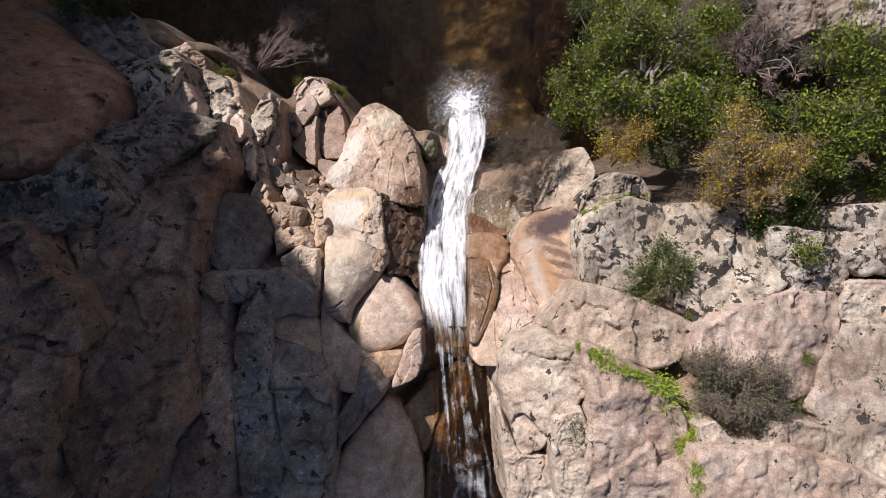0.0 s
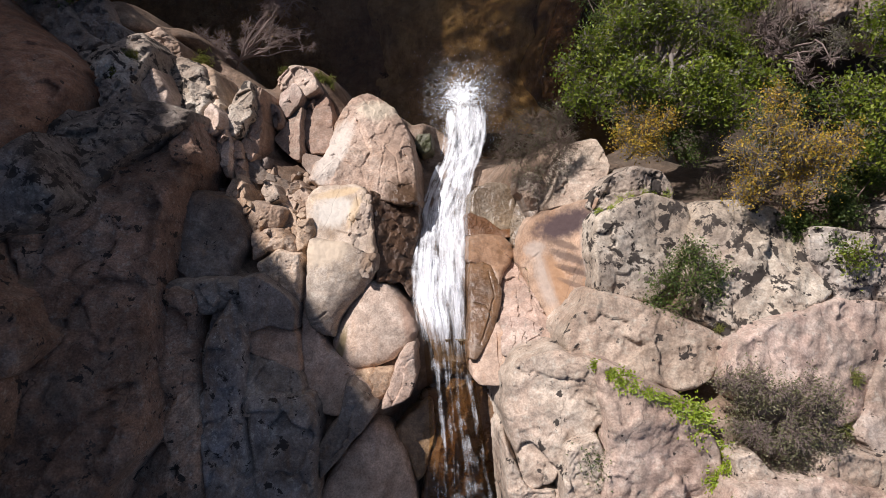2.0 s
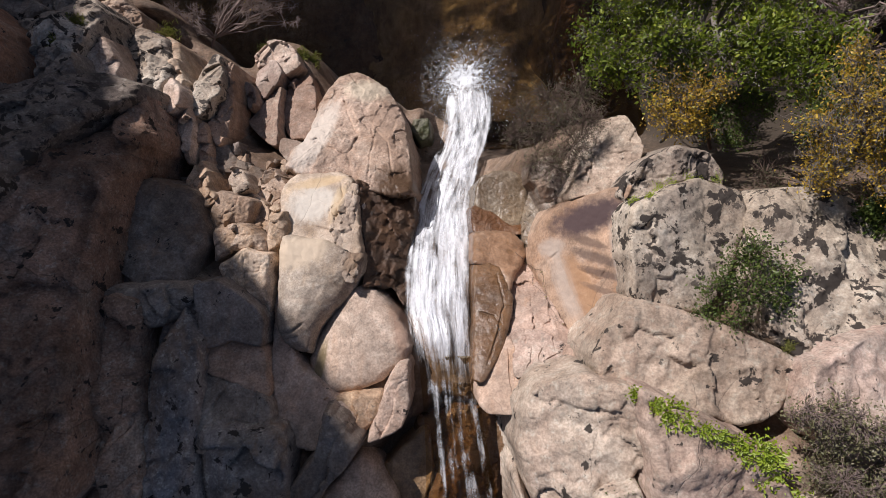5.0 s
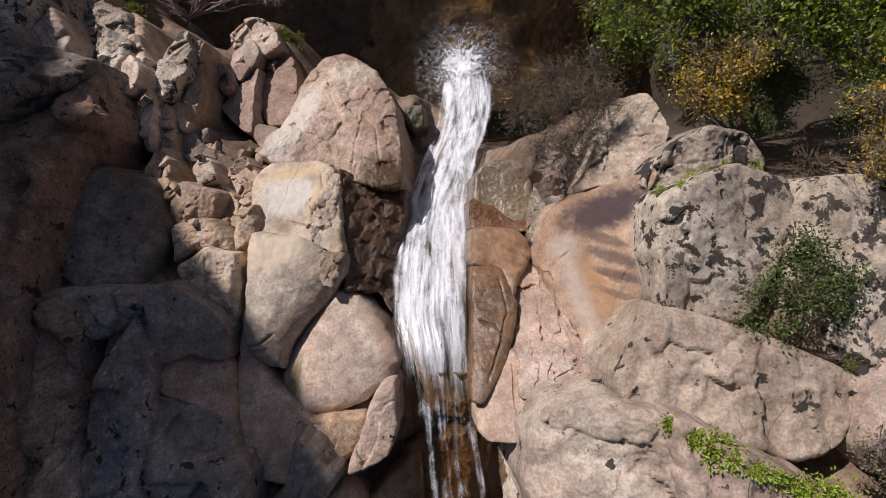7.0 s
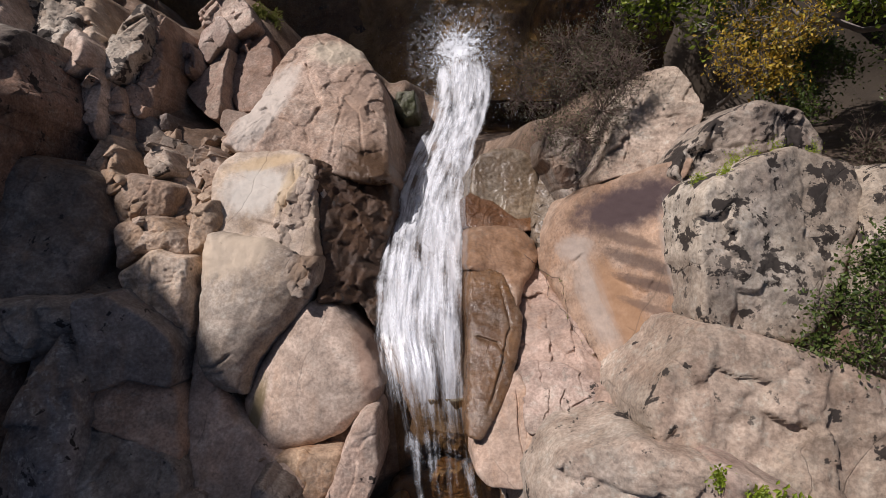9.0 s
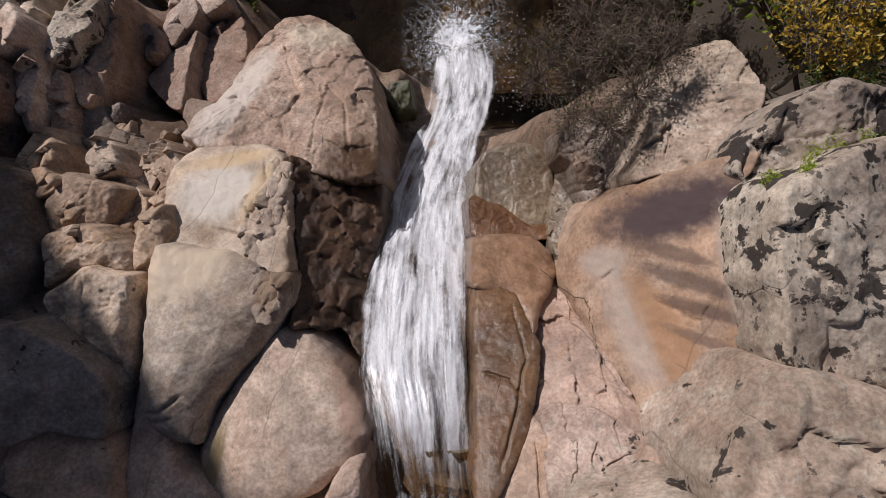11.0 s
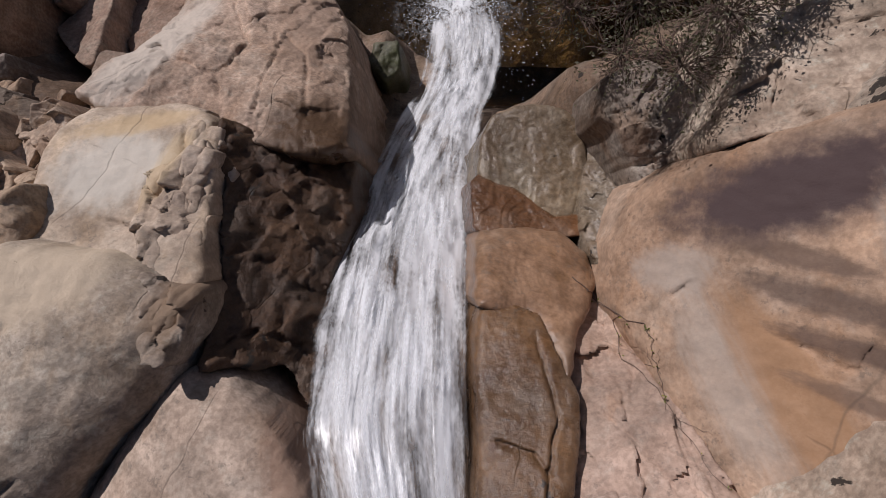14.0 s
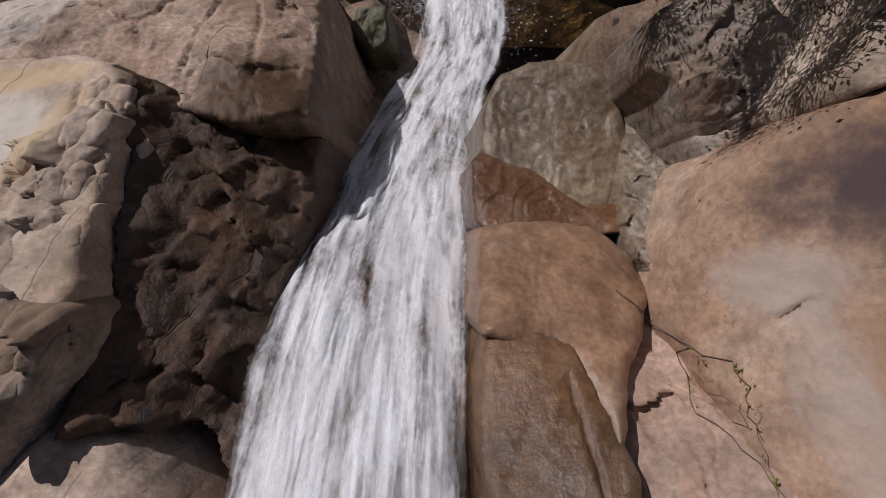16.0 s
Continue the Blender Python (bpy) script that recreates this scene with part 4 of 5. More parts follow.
rock("pale sunlit granite slab with lichen specks", [(5.78, -0.46), (7.19, -0.50), (7.15, -1.18), (5.89, -1.13), (5.67, -0.97)], 7.37, 0.16, -0.08, "pale", 83, edge=.03, rough=.05, bulge=.02, grow=1.07, blocks=.6, tilt=.07)
rock("grey granite block in the gully", [(6.47, 5.45), (7.20, 5.45), (7.77, 4.88), (7.71, 4.43), (6.98, 4.15), (6.64, 4.54)], 3.80, -0.00, 0.00, "grey", 84, facet=5, rough=.08, bulge=.05)
rock("pale sunlit granite slab with lichen specks", [(7.51, 5.49), (9.48, 5.49), (9.48, 4.06), (8.50, 3.95), (7.84, 4.28)], 4.20, -0.00, 0.00, "pale", 85, facet=5, rough=.08, bulge=.05)
rock("dark wet granite face beside the water", [(2.56, 4.81), (2.94, 6.16), (3.39, 7.06), (3.99, 7.06), (3.46, 5.71), (3.24, 4.51), (2.97, 3.69), (2.61, 3.88)], -0.08, -0.00, 0.00, "wetdark", 86, rough=.05, facet=2, bulge=.05)
rock("brown wet rock washed by the stream", [(-0.32, -2.05), (0.54, -1.87), (1.01, -2.01), (1.16, -2.79), (1.18, -4.43), (-0.39, -4.43), (-0.20, -3.25)], 5.92, -0.00, -0.05, "wetbrown", 87, rough=.02, edge=.08, bulge=.03)
rock("small mossy rock at the foot of the fall", [(-0.48, 2.48), (-0.18, 2.49), (-0.16, 2.13), (-0.35, 2.00), (-0.53, 2.22)], 2.28, -0.00, 0.00, "moss", 88, rough=.05, facet=2, bulge=.05)


# ---- ground, pool and stream ----
LEVEL = 0.0
# stations along the fall: y, z, left x, right x
FALL = [(-1.95, 6.15, -0.18, 0.52), (-1.45, 6.12, -0.30, 0.46), (-1.05, 6.06, -0.39, 0.45), (-0.75, 5.88, -0.52, 0.45), (-0.35, 5.44, -0.54, 0.47), (0.08, 4.80, -0.54, 0.50),
        (0.75, 3.65, -0.47, 0.58), (1.35, 2.72, -0.30, 0.72), (1.9, 2.0, -0.12, 0.92), (2.45, 1.35, -0.04, 1.08), (3.05, 0.75, 0.02, 1.16), (3.75, 0.10, 0.05, 1.12)]
SAMPLES = np.array(ROCKS)


def valley(x, y):
    """The valley without its rocks: the pool's basin, the wooded bank beside it, the slopes round about."""
    bank = np.clip((x - 3.4 - 0.25 * np.sin(y * 1.3)) / 3.2, 0, 1)
    z = -1.1 + 2.9 * bank * bank * (3 - 2 * bank)
    up = np.clip((2.9 - y) / 2.4, 0, 1)
    z = z + (5.3 - z) * up * up * (3 - 2 * up)
    return z + 0.10 * np.maximum(0, np.hypot(x, y - 2) - 12) * np.where((np.abs(x) < 5) & (y > 0), 0.0, 1.0)


def ground_height(xy):
    """The bed close under the rocks, and the valley where there are none."""
    out = []
    for a in np.array_split(np.asarray(xy, float), max(1, len(xy) // 3000)):
        d = ((a[:, None] - SAMPLES[None, :, :2]) ** 2).sum(-1)
        w = np.exp(-d / (2 * 0.19 ** 2))
        mean = (w * SAMPLES[:, 2]).sum(1) / (w.sum(1) + 1e-12)
        spread = np.sqrt(np.maximum(0, (w * SAMPLES[:, 2] ** 2).sum(1) / (w.sum(1) + 1e-12) - mean ** 2))
        z = (w.sum(1) * (mean - 0.28 - 0.75 * spread) + 0.09 * valley(a[:, 0], a[:, 1])) / (w.sum(1) + 0.09)
        # the channel that the fall has worn
        st = np.array(FALL)
        bed, low, high = (np.interp(a[:, 1], st[:, 0], st[:, k]) for k in (1, 2, 3))
        out_ = np.clip((np.abs(a[:, 0] - (low + high) / 2) - (high - low) / 2 - 0.05) / 0.45, 0, 1)
        worn = bed - 0.25 + 2.5 * out_ ** 2
        out.append(np.where((a[:, 1] > -2.4) & (a[:, 1] < 4.2), np.minimum(z, worn), z))
    return np.concatenate(out)


def axis_steps(low, high, far, fine):
    inner = np.arange(low, high + fine, fine)
    grow = np.cumsum(0.3 * 1.28 ** np.arange(40))
    grow = grow[grow < far]
    return np.r_[low - grow[::-1], inner, high + grow]


gx_, gy_ = axis_steps(-10, 10, 900, 0.09), axis_steps(-6, 12, 900, 0.09)
mesh_x, mesh_y = np.meshgrid(gx_, gy_)
flat = np.c_[mesh_x.ravel(), mesh_y.ravel()]
height = ground_height(flat)
p3 = np.c_[flat, height]
height = height + 0.07 * fractal(p3, 1.9, 6, 91, 0.6)
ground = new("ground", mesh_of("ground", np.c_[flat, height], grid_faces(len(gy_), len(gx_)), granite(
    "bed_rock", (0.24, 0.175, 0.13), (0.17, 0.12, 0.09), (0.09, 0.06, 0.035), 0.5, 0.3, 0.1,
    # dark litter patch that also puts the trees' shade into the bank's colour
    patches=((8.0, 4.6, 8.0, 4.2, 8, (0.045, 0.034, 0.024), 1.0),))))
tagged(ground, "brown bedrock and soil under the boulders and the pool", "ground", kind="structure")


def pool_water():
    n = Nodes("pool_water")
    ripple = n.noise(5.0, 4, 0.6, n.scaled((1.0, 1.0, 1.0)), 1.5)
    bump = n.bump(n.math("ADD", ripple, n.math("MULTIPLY", n.noise(17.0, 3, 0.5), 0.35)), 0.35, 0.08)
    clear = n.shader("BsdfTransparent", Color=(0.82, 0.70, 0.50))
    gloss = n.shader("BsdfGlossy", Color=(1.0, 1.0, 1.0), Roughness=0.04, Normal=bump)
    f = n.tree.nodes.new("ShaderNodeFresnel")
    f.inputs["IOR"].default_value = 1.33
    n.put(f.inputs["Normal"], bump)
    n.put(n.out.inputs["Surface"], n.blend(f.outputs[0], clear, gloss))
    return n.mat


xs, ys = np.linspace(-9, 6.5, 120), np.linspace(2.3, 16, 110)
wx, wy = np.meshgrid(xs, ys)
pw = np.c_[wx.ravel(), wy.ravel(), np.zeros(wx.size)]
# high unseen cliffs, added to keep the gully and half the pool in shade
def cliff(label, corners, top, seed):
    loop = np.array(corners, float)
    closed = np.vstack([loop, loop[:1]])
    run = np.r_[0, np.cumsum(np.hypot(*np.diff(closed, axis=0).T))]
    s = np.linspace(0, run[-1], 160, endpoint=False)
    rim = np.stack([np.interp(s, run, closed[:, 0]), np.interp(s, run, closed[:, 1])], 1)
    mid = rim.mean(0)
    rows = [np.c_[rim, np.full(160, h)] for h in np.linspace(-2, top, 40)] + [np.c_[mid + (rim - mid) * k, np.full(160, top + 0.6 * (1 - k))] for k in (0.8, 0.5, 0.2, 0.01)]
    v = np.vstack(rows)
    v[:, 0] += 0.2 * fractal(v, 0.6, 5, seed, 0.55)
    v[:, 1] += 0.2 * fractal(v, 0.6, 5, seed + 9, 0.55)
    tagged(new("cliff", mesh_of("cliff", v, grid_faces(44, 160, True), ROCK["dark"])), label, "cliff", kind="structure")


cliff("unseen high brown granite cliff that throws the gully's shade", [(-9.8, 9.0), (-12.8, 13.3), (-26.0, 9.0), (-21.0, -2.0)], 25.0, 61)
cliff("unseen granite wall added by the far bank to shade the pool", [(-7.0, 11.0), (-7.0, 24.0), (-16.0, 24.0), (-13.0, 13.0)], 7.4, 71)

away = np.hypot(pw[:, 0] - 0.45, pw[:, 1] - 4.0)
pw[:, 2] = LEVEL + 0.012 * fractal(pw, 2.5, 3, 5) + 0.03 * np.sin(away * 9 + 1.5 * fractal(pw, 1.2, 2, 8)) * np.exp(-away / 1.6)
tagged(new("water", mesh_of("water", pw, grid_faces(110, 120), pool_water())), "brown clear water of the rock pool with ripples", "water", kind="structure")


# the shallow sandy middle of the pool, added pale to brighten its sunlit part
sx, sy = np.meshgrid(np.linspace(-3.2, 5.0, 110), np.linspace(3.0, 12, 110))
ps = np.c_[sx.ravel(), sy.ravel(), np.zeros(sx.size)]
inner = np.clip((2.5 - np.abs(ps[:, 0] - 0.6) + 0.7 * fractal(ps, 0.6, 3, 31)) / 1.6, 0, 1)
ps[:, 2] = -1.35 + 0.9 * inner * inner * (3 - 2 * inner) + 0.05 * fractal(ps, 2.0, 4, 33)
tagged(new("pool_bed", mesh_of("pool_bed", ps, grid_faces(110, 110), granite("brown_sand", (0.50, 0.41, 0.27), (0.38, 0.30, 0.19), (0.26, 0.19, 0.11), 0.5, 0.2, 0.0))),
       "brown sand and gravel on the floor of the pool", "sand", kind="structure")


def white_water(name, density, streak=26.0, length=2.2, edge=0.12, thin=0.0):
    """Falling water: white streaks along the flow with gaps between them."""
    n = Nodes(name)
    uv = n.uv()
    u, v = n.axis(0, uv), n.axis(1, uv)
    lines = n.noise(1.0, 5, 0.5, n.scaled((streak, length, 1.0), uv), 0.25)
    clots = n.noise(1.0, 6, 0.62, n.scaled((4.5, 13.0, 1.0), uv), 0.6)
    fleck = n.noise(1.0, 3, 0.6, n.scaled((70.0, 190.0, 1.0), uv), 0.2)
    side = n.math("MULTIPLY", n.step(u, 0.0, edge * 1.3), n.step(u, 1.0 - edge, 1.0, 1.0, 0.0))
    ends = n.math("MULTIPLY", n.step(v, 0.0, 0.12), n.step(v, 0.90, 1.0, 1.0, 0.0))
    body = n.math("ADD", n.math("MULTIPLY", lines, 0.45), n.math("ADD", n.math("MULTIPLY", clots, 0.42), n.math("MULTIPLY", fleck, 0.13)))
    body = n.math("ADD", body, n.math("MULTIPLY", n.math("SUBTRACT", side, 1.0), 0.30))
    body = n.math("ADD", body, n.math("MULTIPLY", n.math("SUBTRACT", ends, 1.0), 0.25))
    body = n.math("ADD", body, n.step(u, 0.0, 0.5, -thin, 0.0))
    cover = n.math("MULTIPLY", n.step(body, 0.60 - density * 0.36, 0.78 - density * 0.30), ends)
    white = n.shader("BsdfDiffuse", Color=(0.93, 0.94, 0.96))
    through_ = n.shader("BsdfTranslucent", Color=(0.80, 0.84, 0.90))
    shine = n.shader("BsdfGlossy", Color=(1.0, 1.0, 1.0), Roughness=0.35, Normal=n.bump(lines, 0.3, 0.03))
    foam = n.blend(0.06, n.blend(0.3, white, through_), shine)
    n.put(n.out.inputs["Surface"], n.blend(cover, n.shader("BsdfTransparent"), foam))
    return n.mat


def sheet(name, material, parent, stations, cols, rows, lift, wave, seed, widen=1.0, label=""):
    st = np.array(stations, float)
    run = np.r_[0, np.cumsum(np.hypot(np.diff(st[:, 0]), np.diff(st[:, 1])))]
    s = np.linspace(0, run[-1], rows)
    y, z, a, b = (np.interp(s, run, st[:, k]) for k in range(4))
    soft = np.ones(9) / 9
    y, z, a, b = (np.convolve(np.pad(q, 4, mode="edge"), soft, "valid") for q in (y, z, a, b))
    ty, tz = np.gradient(y), np.gradient(z)
    ln = np.hypot(ty, tz)
    ny, nz = -tz / ln, ty / ln
    u = np.linspace(0, 1, cols)
    mid, wid = (a + b) / 2, (b - a) / 2 * widen
    X = mid[:, None] + wid[:, None] * (2 * u[None] - 1)
    q = np.c_[(X * 7).ravel(), np.repeat(s * 0.9, cols), np.zeros(X.size)]
    off = lift + wave * fractal(q, 1.0, 4, seed) + 0.10 * np.tile(1 - (2 * u - 1) ** 2, rows)
    V = np.c_[X.ravel(), np.repeat(y, cols) + off * np.repeat(ny, cols), np.repeat(z, cols) + off * np.repeat(nz, cols)]
    ob = part(name, V, grid_faces(rows, cols), material, parent, label)
    layer = ob.data.uv_layers.new(name="flow")
    idx = np.empty(len(ob.data.loops), int)
    ob.data.loops.foreach_get("vertex_index", idx)
    layer.data.foreach_set("uv", np.c_[idx % cols / (cols - 1), idx // cols / (rows - 1)].ravel())
    return ob


def drops(name, centres, sizes, material, parent, stretch=None, label=""):
    """Many small drops, one joined mesh."""
    base = np.array([(1, 0, 0), (-1, 0, 0), (0, 1, 0), (0, -1, 0), (0, 0, 1), (0, 0, -1)], float)
    tri = np.array([(0, 2, 4), (2, 1, 4), (1, 3, 4), (3, 0, 4), (2, 0, 5), (1, 2, 5), (3, 1, 5), (0, 3, 5)])
    c, s = np.asarray(centres), np.asarray(sizes)
    k = base[None] * s[:, None, None]
    if stretch is not None:
        along = (base @ stretch.T).T[:, :, None] * stretch[:, None, :]
        k = k + along * s[:, None, None] * 1.6
    v = (c[:, None] + k).reshape(-1, 3)
    faces = (tri[None] + 6 * np.arange(len(c))[:, None, None]).reshape(-1, 3)
    ob = part(name, v, faces, material, parent, label)
    tagged(ob, kind="stuff")
    return ob


def foam_material():
    n = Nodes("spray_drops")
    n.put(n.bsdf.inputs["Base Color"], (0.88, 0.90, 0.94))
    n.put(n.bsdf.inputs["Roughness"], 0.2)
    n.put(n.bsdf.inputs["Subsurface Weight"], 0.0)
    return n.mat


waterfall = tagged(new("waterfall"), "white cascade of water sliding over a granite lip into the pool", "waterfall")
sheet("veil", white_water("dense_white_water", 0.75, 15.0, 5.0, thin=0.06), waterfall, FALL, 70, 420, 0.02, 0.028, 3)
sheet("strand", white_water("streaked_white_water", 0.42, 40.0, 18.0, 0.3), waterfall, FALL, 70, 420, 0.09, 0.04, 9, 1.18, "thin streaks of spray over the veil")
BROOK = [(-5.2, 6.05, -0.25, 0.95), (-3.6, 6.03, -0.15, 0.85), (-2.6, 6.08, -0.12, 0.62), (-1.9, 6.12, -0.15, 0.50), (-1.2, 6.08, -0.22, 0.46)]
sheet("brook", white_water("brook_water", 0.33, 9.0, 2.2, 0.05), waterfall, BROOK, 60, 200, 0.06, 0.03, 21, 1.0, "clear thin stream with white streaks over brown rock")
sheet("film", pool_water(), waterfall, BROOK, 40, 120, 0.02, 0.03, 25, 1.05, "clear brown film of running water")
spray = foam_material()
rng = np.random.default_rng(4)
k = 1700
ang, rad = rng.uniform(0, 2 * math.pi, k), 0.12 + np.abs(rng.normal(0, 0.62, k))
c = np.c_[0.55 + rad * np.cos(ang) * 1.0, 3.6 + rad * np.sin(ang) * 1.25, LEVEL + np.abs(rng.normal(0, 0.22, k)) * np.exp(-rad)]
way = np.c_[np.cos(ang), np.sin(ang), rng.uniform(-0.4, 0.8, k)]
way /= np.linalg.norm(way, axis=1)[:, None]
drops("splash", c, rng.uniform(0.003, 0.012, k) * np.exp(-rad * 0.4), spray, waterfall, way, "white splash where the fall meets the pool")

def surface(xy):
    """Height of the topmost rock at places of the plan."""
    deps = bpy.context.evaluated_depsgraph_get()
    out = []
    for x, y in xy:
        hit, place, _, _, _, _ = scene.ray_cast(deps, Vector((x, y, 8.9)), Vector((0, 0, -1)))
        out.append(place.z if hit else 0.0)
    return out


def foam_patch():
    n = Nodes("pool_foam")
    uv = n.uv()
    x, y = n.math("SUBTRACT", n.axis(0, uv), 0.5), n.math("SUBTRACT", n.axis(1, uv), 0.5)
    far = n.math("SQRT", n.math("ADD", n.math("MULTIPLY", x, x), n.math("MULTIPLY", y, y)))
    clots = n.math("ADD", n.math("MULTIPLY", n.noise(7.0, 6, 0.65, warp=1.5), 0.6), n.math("MULTIPLY", n.noise(26.0, 4, 0.6, warp=1.0), 0.4))
    # a net of curled foam lines that thins out from the plunge
    curl = n.tree.nodes.new("ShaderNodeVectorMath")
    curl.operation = "MULTIPLY_ADD"
    twist = n.tree.nodes.new("ShaderNodeTexNoise")
    twist.inputs["Scale"].default_value = 3.5
    n.put(twist.inputs["Vector"], n.place)
    n.put(curl.inputs[0], twist.outputs["Color"])
    curl.inputs[1].default_value = (0.5, 0.5, 0.5)
    n.put(curl.inputs[2], n.place)
    net = n.step(n.cells(8.5, "DISTANCE_TO_EDGE", curl.outputs[0]), 0.0, 0.2, 1.0, 0.0)
    reach = n.math("SUBTRACT", n.math("MULTIPLY", clots, 1.1), n.math("MULTIPLY", far, 1.25))
    thick = n.step(reach, 0.30, 0.52)
    cover = n.math("MAXIMUM", thick, n.math("MULTIPLY", n.math("MULTIPLY", net, n.step(reach, 0.02, 0.40)), 0.24))
    foam = n.shader("BsdfDiffuse", Color=(0.82, 0.84, 0.86))
    n.put(n.out.inputs["Surface"], n.blend(cover, n.shader("BsdfTransparent"), foam))
    return n.mat


fx, fy = np.meshgrid(np.linspace(0, 1, 50), np.linspace(0, 1, 50))
pf = np.c_[0.52 + (fx.ravel() - 0.5) * 2.9, 3.8 + (fy.ravel() - 0.5) * 2.7, np.zeros(2500)]
pf[:, 2] = LEVEL + 0.08 + 0.06 * fractal(pf, 3.0, 3, 44) + 0.12 * np.exp(-((pf[:, 0] - 0.55) ** 2 + (pf[:, 1] - 3.6) ** 2) / 0.15)
foam_ob = part("foam", pf, grid_faces(50, 50), foam_patch(), waterfall, "white foam spreading on the pool")
foam_uv = foam_ob.data.uv_layers.new(name="plan")
idx = np.empty(len(foam_ob.data.loops), int)
foam_ob.data.loops.foreach_get("vertex_index", idx)
foam_uv.data.foreach_set("uv", np.c_[fx.ravel()[idx], fy.ravel()[idx]].ravel())

# broken stones wedged between the slabs of the gully
rng = np.random.default_rng(12)
for k in range(45):
    x, y = rng.uniform(-3.6, -2.25), rng.uniform(0.2, 1.6)
    r = rng.uniform(0.04, 0.11)
    a = np.sort(rng.uniform(0, 2 * math.pi, 7))
    shape = [(x + r * rng.uniform(0.55, 1.0) * math.cos(q), y + 1.35 * r * rng.uniform(0.7, 1.3) * math.sin(q)) for q in a]
    if np.abs(np.diff(a)).max() > 2.2:
        continue
    rock("small broken granite stone wedged in the gully", shape, float(ground_height([(x, y)])[0]) + 0.14 + r * 0.35, rng.normal(0, 0.2), -0.3 + rng.normal(0, 0.25),
         ("cream", "pink", "cream", "grey")[k % 4], 900 + k, bulge=0.34, edge=0.008, rough=0.05, facet=4, drop=0.5, name="stone", soft=0.02)

for k in range(26):
    along = k / 34.0
    x, y = -1.16 + 0.10 * along + rng.normal(-0.05, 0.07), 0.95 - 1.05 * along + rng.normal(0, 0.06)
    r = rng.uniform(0.04, 0.10)
    a = np.linspace(0, 2 * math.pi, 7, endpoint=False) + rng.uniform(-0.3, 0.3, 7)
    shape = [(x + r * rng.uniform(0.8, 1.15) * math.cos(q), y + 1.3 * r * rng.uniform(0.8, 1.2) * math.sin(q)) for q in a]
    rock("knob of cream granite along the crack", shape, float(surface([(x, y)])[0]) - 0.012, rng.normal(0, 0.1), -0.5,
         "hero_white", 1200 + k, bulge=0.15, edge=0.04, rough=0.03, facet=2, drop=0.3, name="stone")

# ---- plants ----
def leaf_material(name, a, b, c):
    n = Nodes(name)
    r = n.island
    col = n.mix(n.step(r, 0.0, 0.6), a, b)
    col = n.mix(n.step(r, 0.7, 1.0), col, c)
    col = n.mix(1.0, col, n.mix(n.noise(2.5, 3), (0.55, 0.55, 0.55), (1.4, 1.4, 1.3)), "MULTIPLY")
    face = n.shader("BsdfDiffuse", Color=col)
    back = n.shader("BsdfTranslucent", Color=col)
    shine = n.shader("BsdfGlossy", Color=(1.0, 1.0, 1.0), Roughness=0.45)
    n.put(n.out.inputs["Surface"], n.blend(0.025, n.blend(0.35, face, back), shine))
    return n.mat


def bark_material(name, a, b):
    n = Nodes(name)
    n.put(n.bsdf.inputs["Base Color"], n.mix(n.noise(14.0, 5, 0.7), a, b))
    n.put(n.bsdf.inputs["Roughness"], 0.9)
    n.put(n.bsdf.inputs["Normal"], n.bump(n.noise(60.0, 4), 0.5, 0.01))
    return n.mat


LEAF = {
    "green": leaf_material("oak_leaves", (0.075, 0.11, 0.010), (0.16, 0.205, 0.018), (0.28, 0.31, 0.035)),
    "dark": leaf_material("dark_leaves", (0.055, 0.09, 0.02), (0.10, 0.14, 0.03), (0.16, 0.19, 0.05)),
    "yellow": leaf_material("autumn_leaves", (0.45, 0.28, 0.035), (0.55, 0.37, 0.05), (0.32, 0.29, 0.05)),
    "grey": leaf_material("olive_leaves", (0.09, 0.085, 0.045), (0.14, 0.13, 0.08), (0.20, 0.185, 0.12)),
    "olive": leaf_material("grey_olive_leaves", (0.12, 0.12, 0.055), (0.19, 0.18, 0.095), (0.30, 0.27, 0.17)),
    "fern": leaf_material("fern_leaves", (0.22, 0.30, 0.02), (0.30, 0.38, 0.03), (0.36, 0.42, 0.05)),
    "grass": leaf_material("tuft_leaves", (0.16, 0.19, 0.04), (0.24, 0.24, 0.07), (0.30, 0.27, 0.10)),
}
BARK = {"pale": bark_material("pale_bark", (0.17, 0.125, 0.11), (0.28, 0.21, 0.18)), "grey": bark_material("grey_bark", (0.12, 0.10, 0.085), (0.25, 0.215, 0.185)), "brown": bark_material("brown_bark", (0.10, 0.065, 0.05), (0.20, 0.14, 0.11))}


def tube(path, thick, sides=5):
    """Places and faces of one tapered branch along a path."""
    p = np.asarray(path, float)
    t = np.gradient(p, axis=0)
    t /= np.linalg.norm(t, axis=1)[:, None] + 1e-9
    side = np.cross(t, np.array([0.31, 0.83, 0.46]))
    side /= np.linalg.norm(side, axis=1)[:, None] + 1e-9
    up = np.cross(t, side)
    a = np.linspace(0, 2 * math.pi, sides, endpoint=False)
    r = np.linspace(thick[0], thick[1], len(p))
    v = p[:, None] + r[:, None, None] * (np.cos(a)[None, :, None] * side[:, None] + np.sin(a)[None, :, None] * up[:, None])
    return v.reshape(-1, 3), grid_faces(len(p), sides, True)


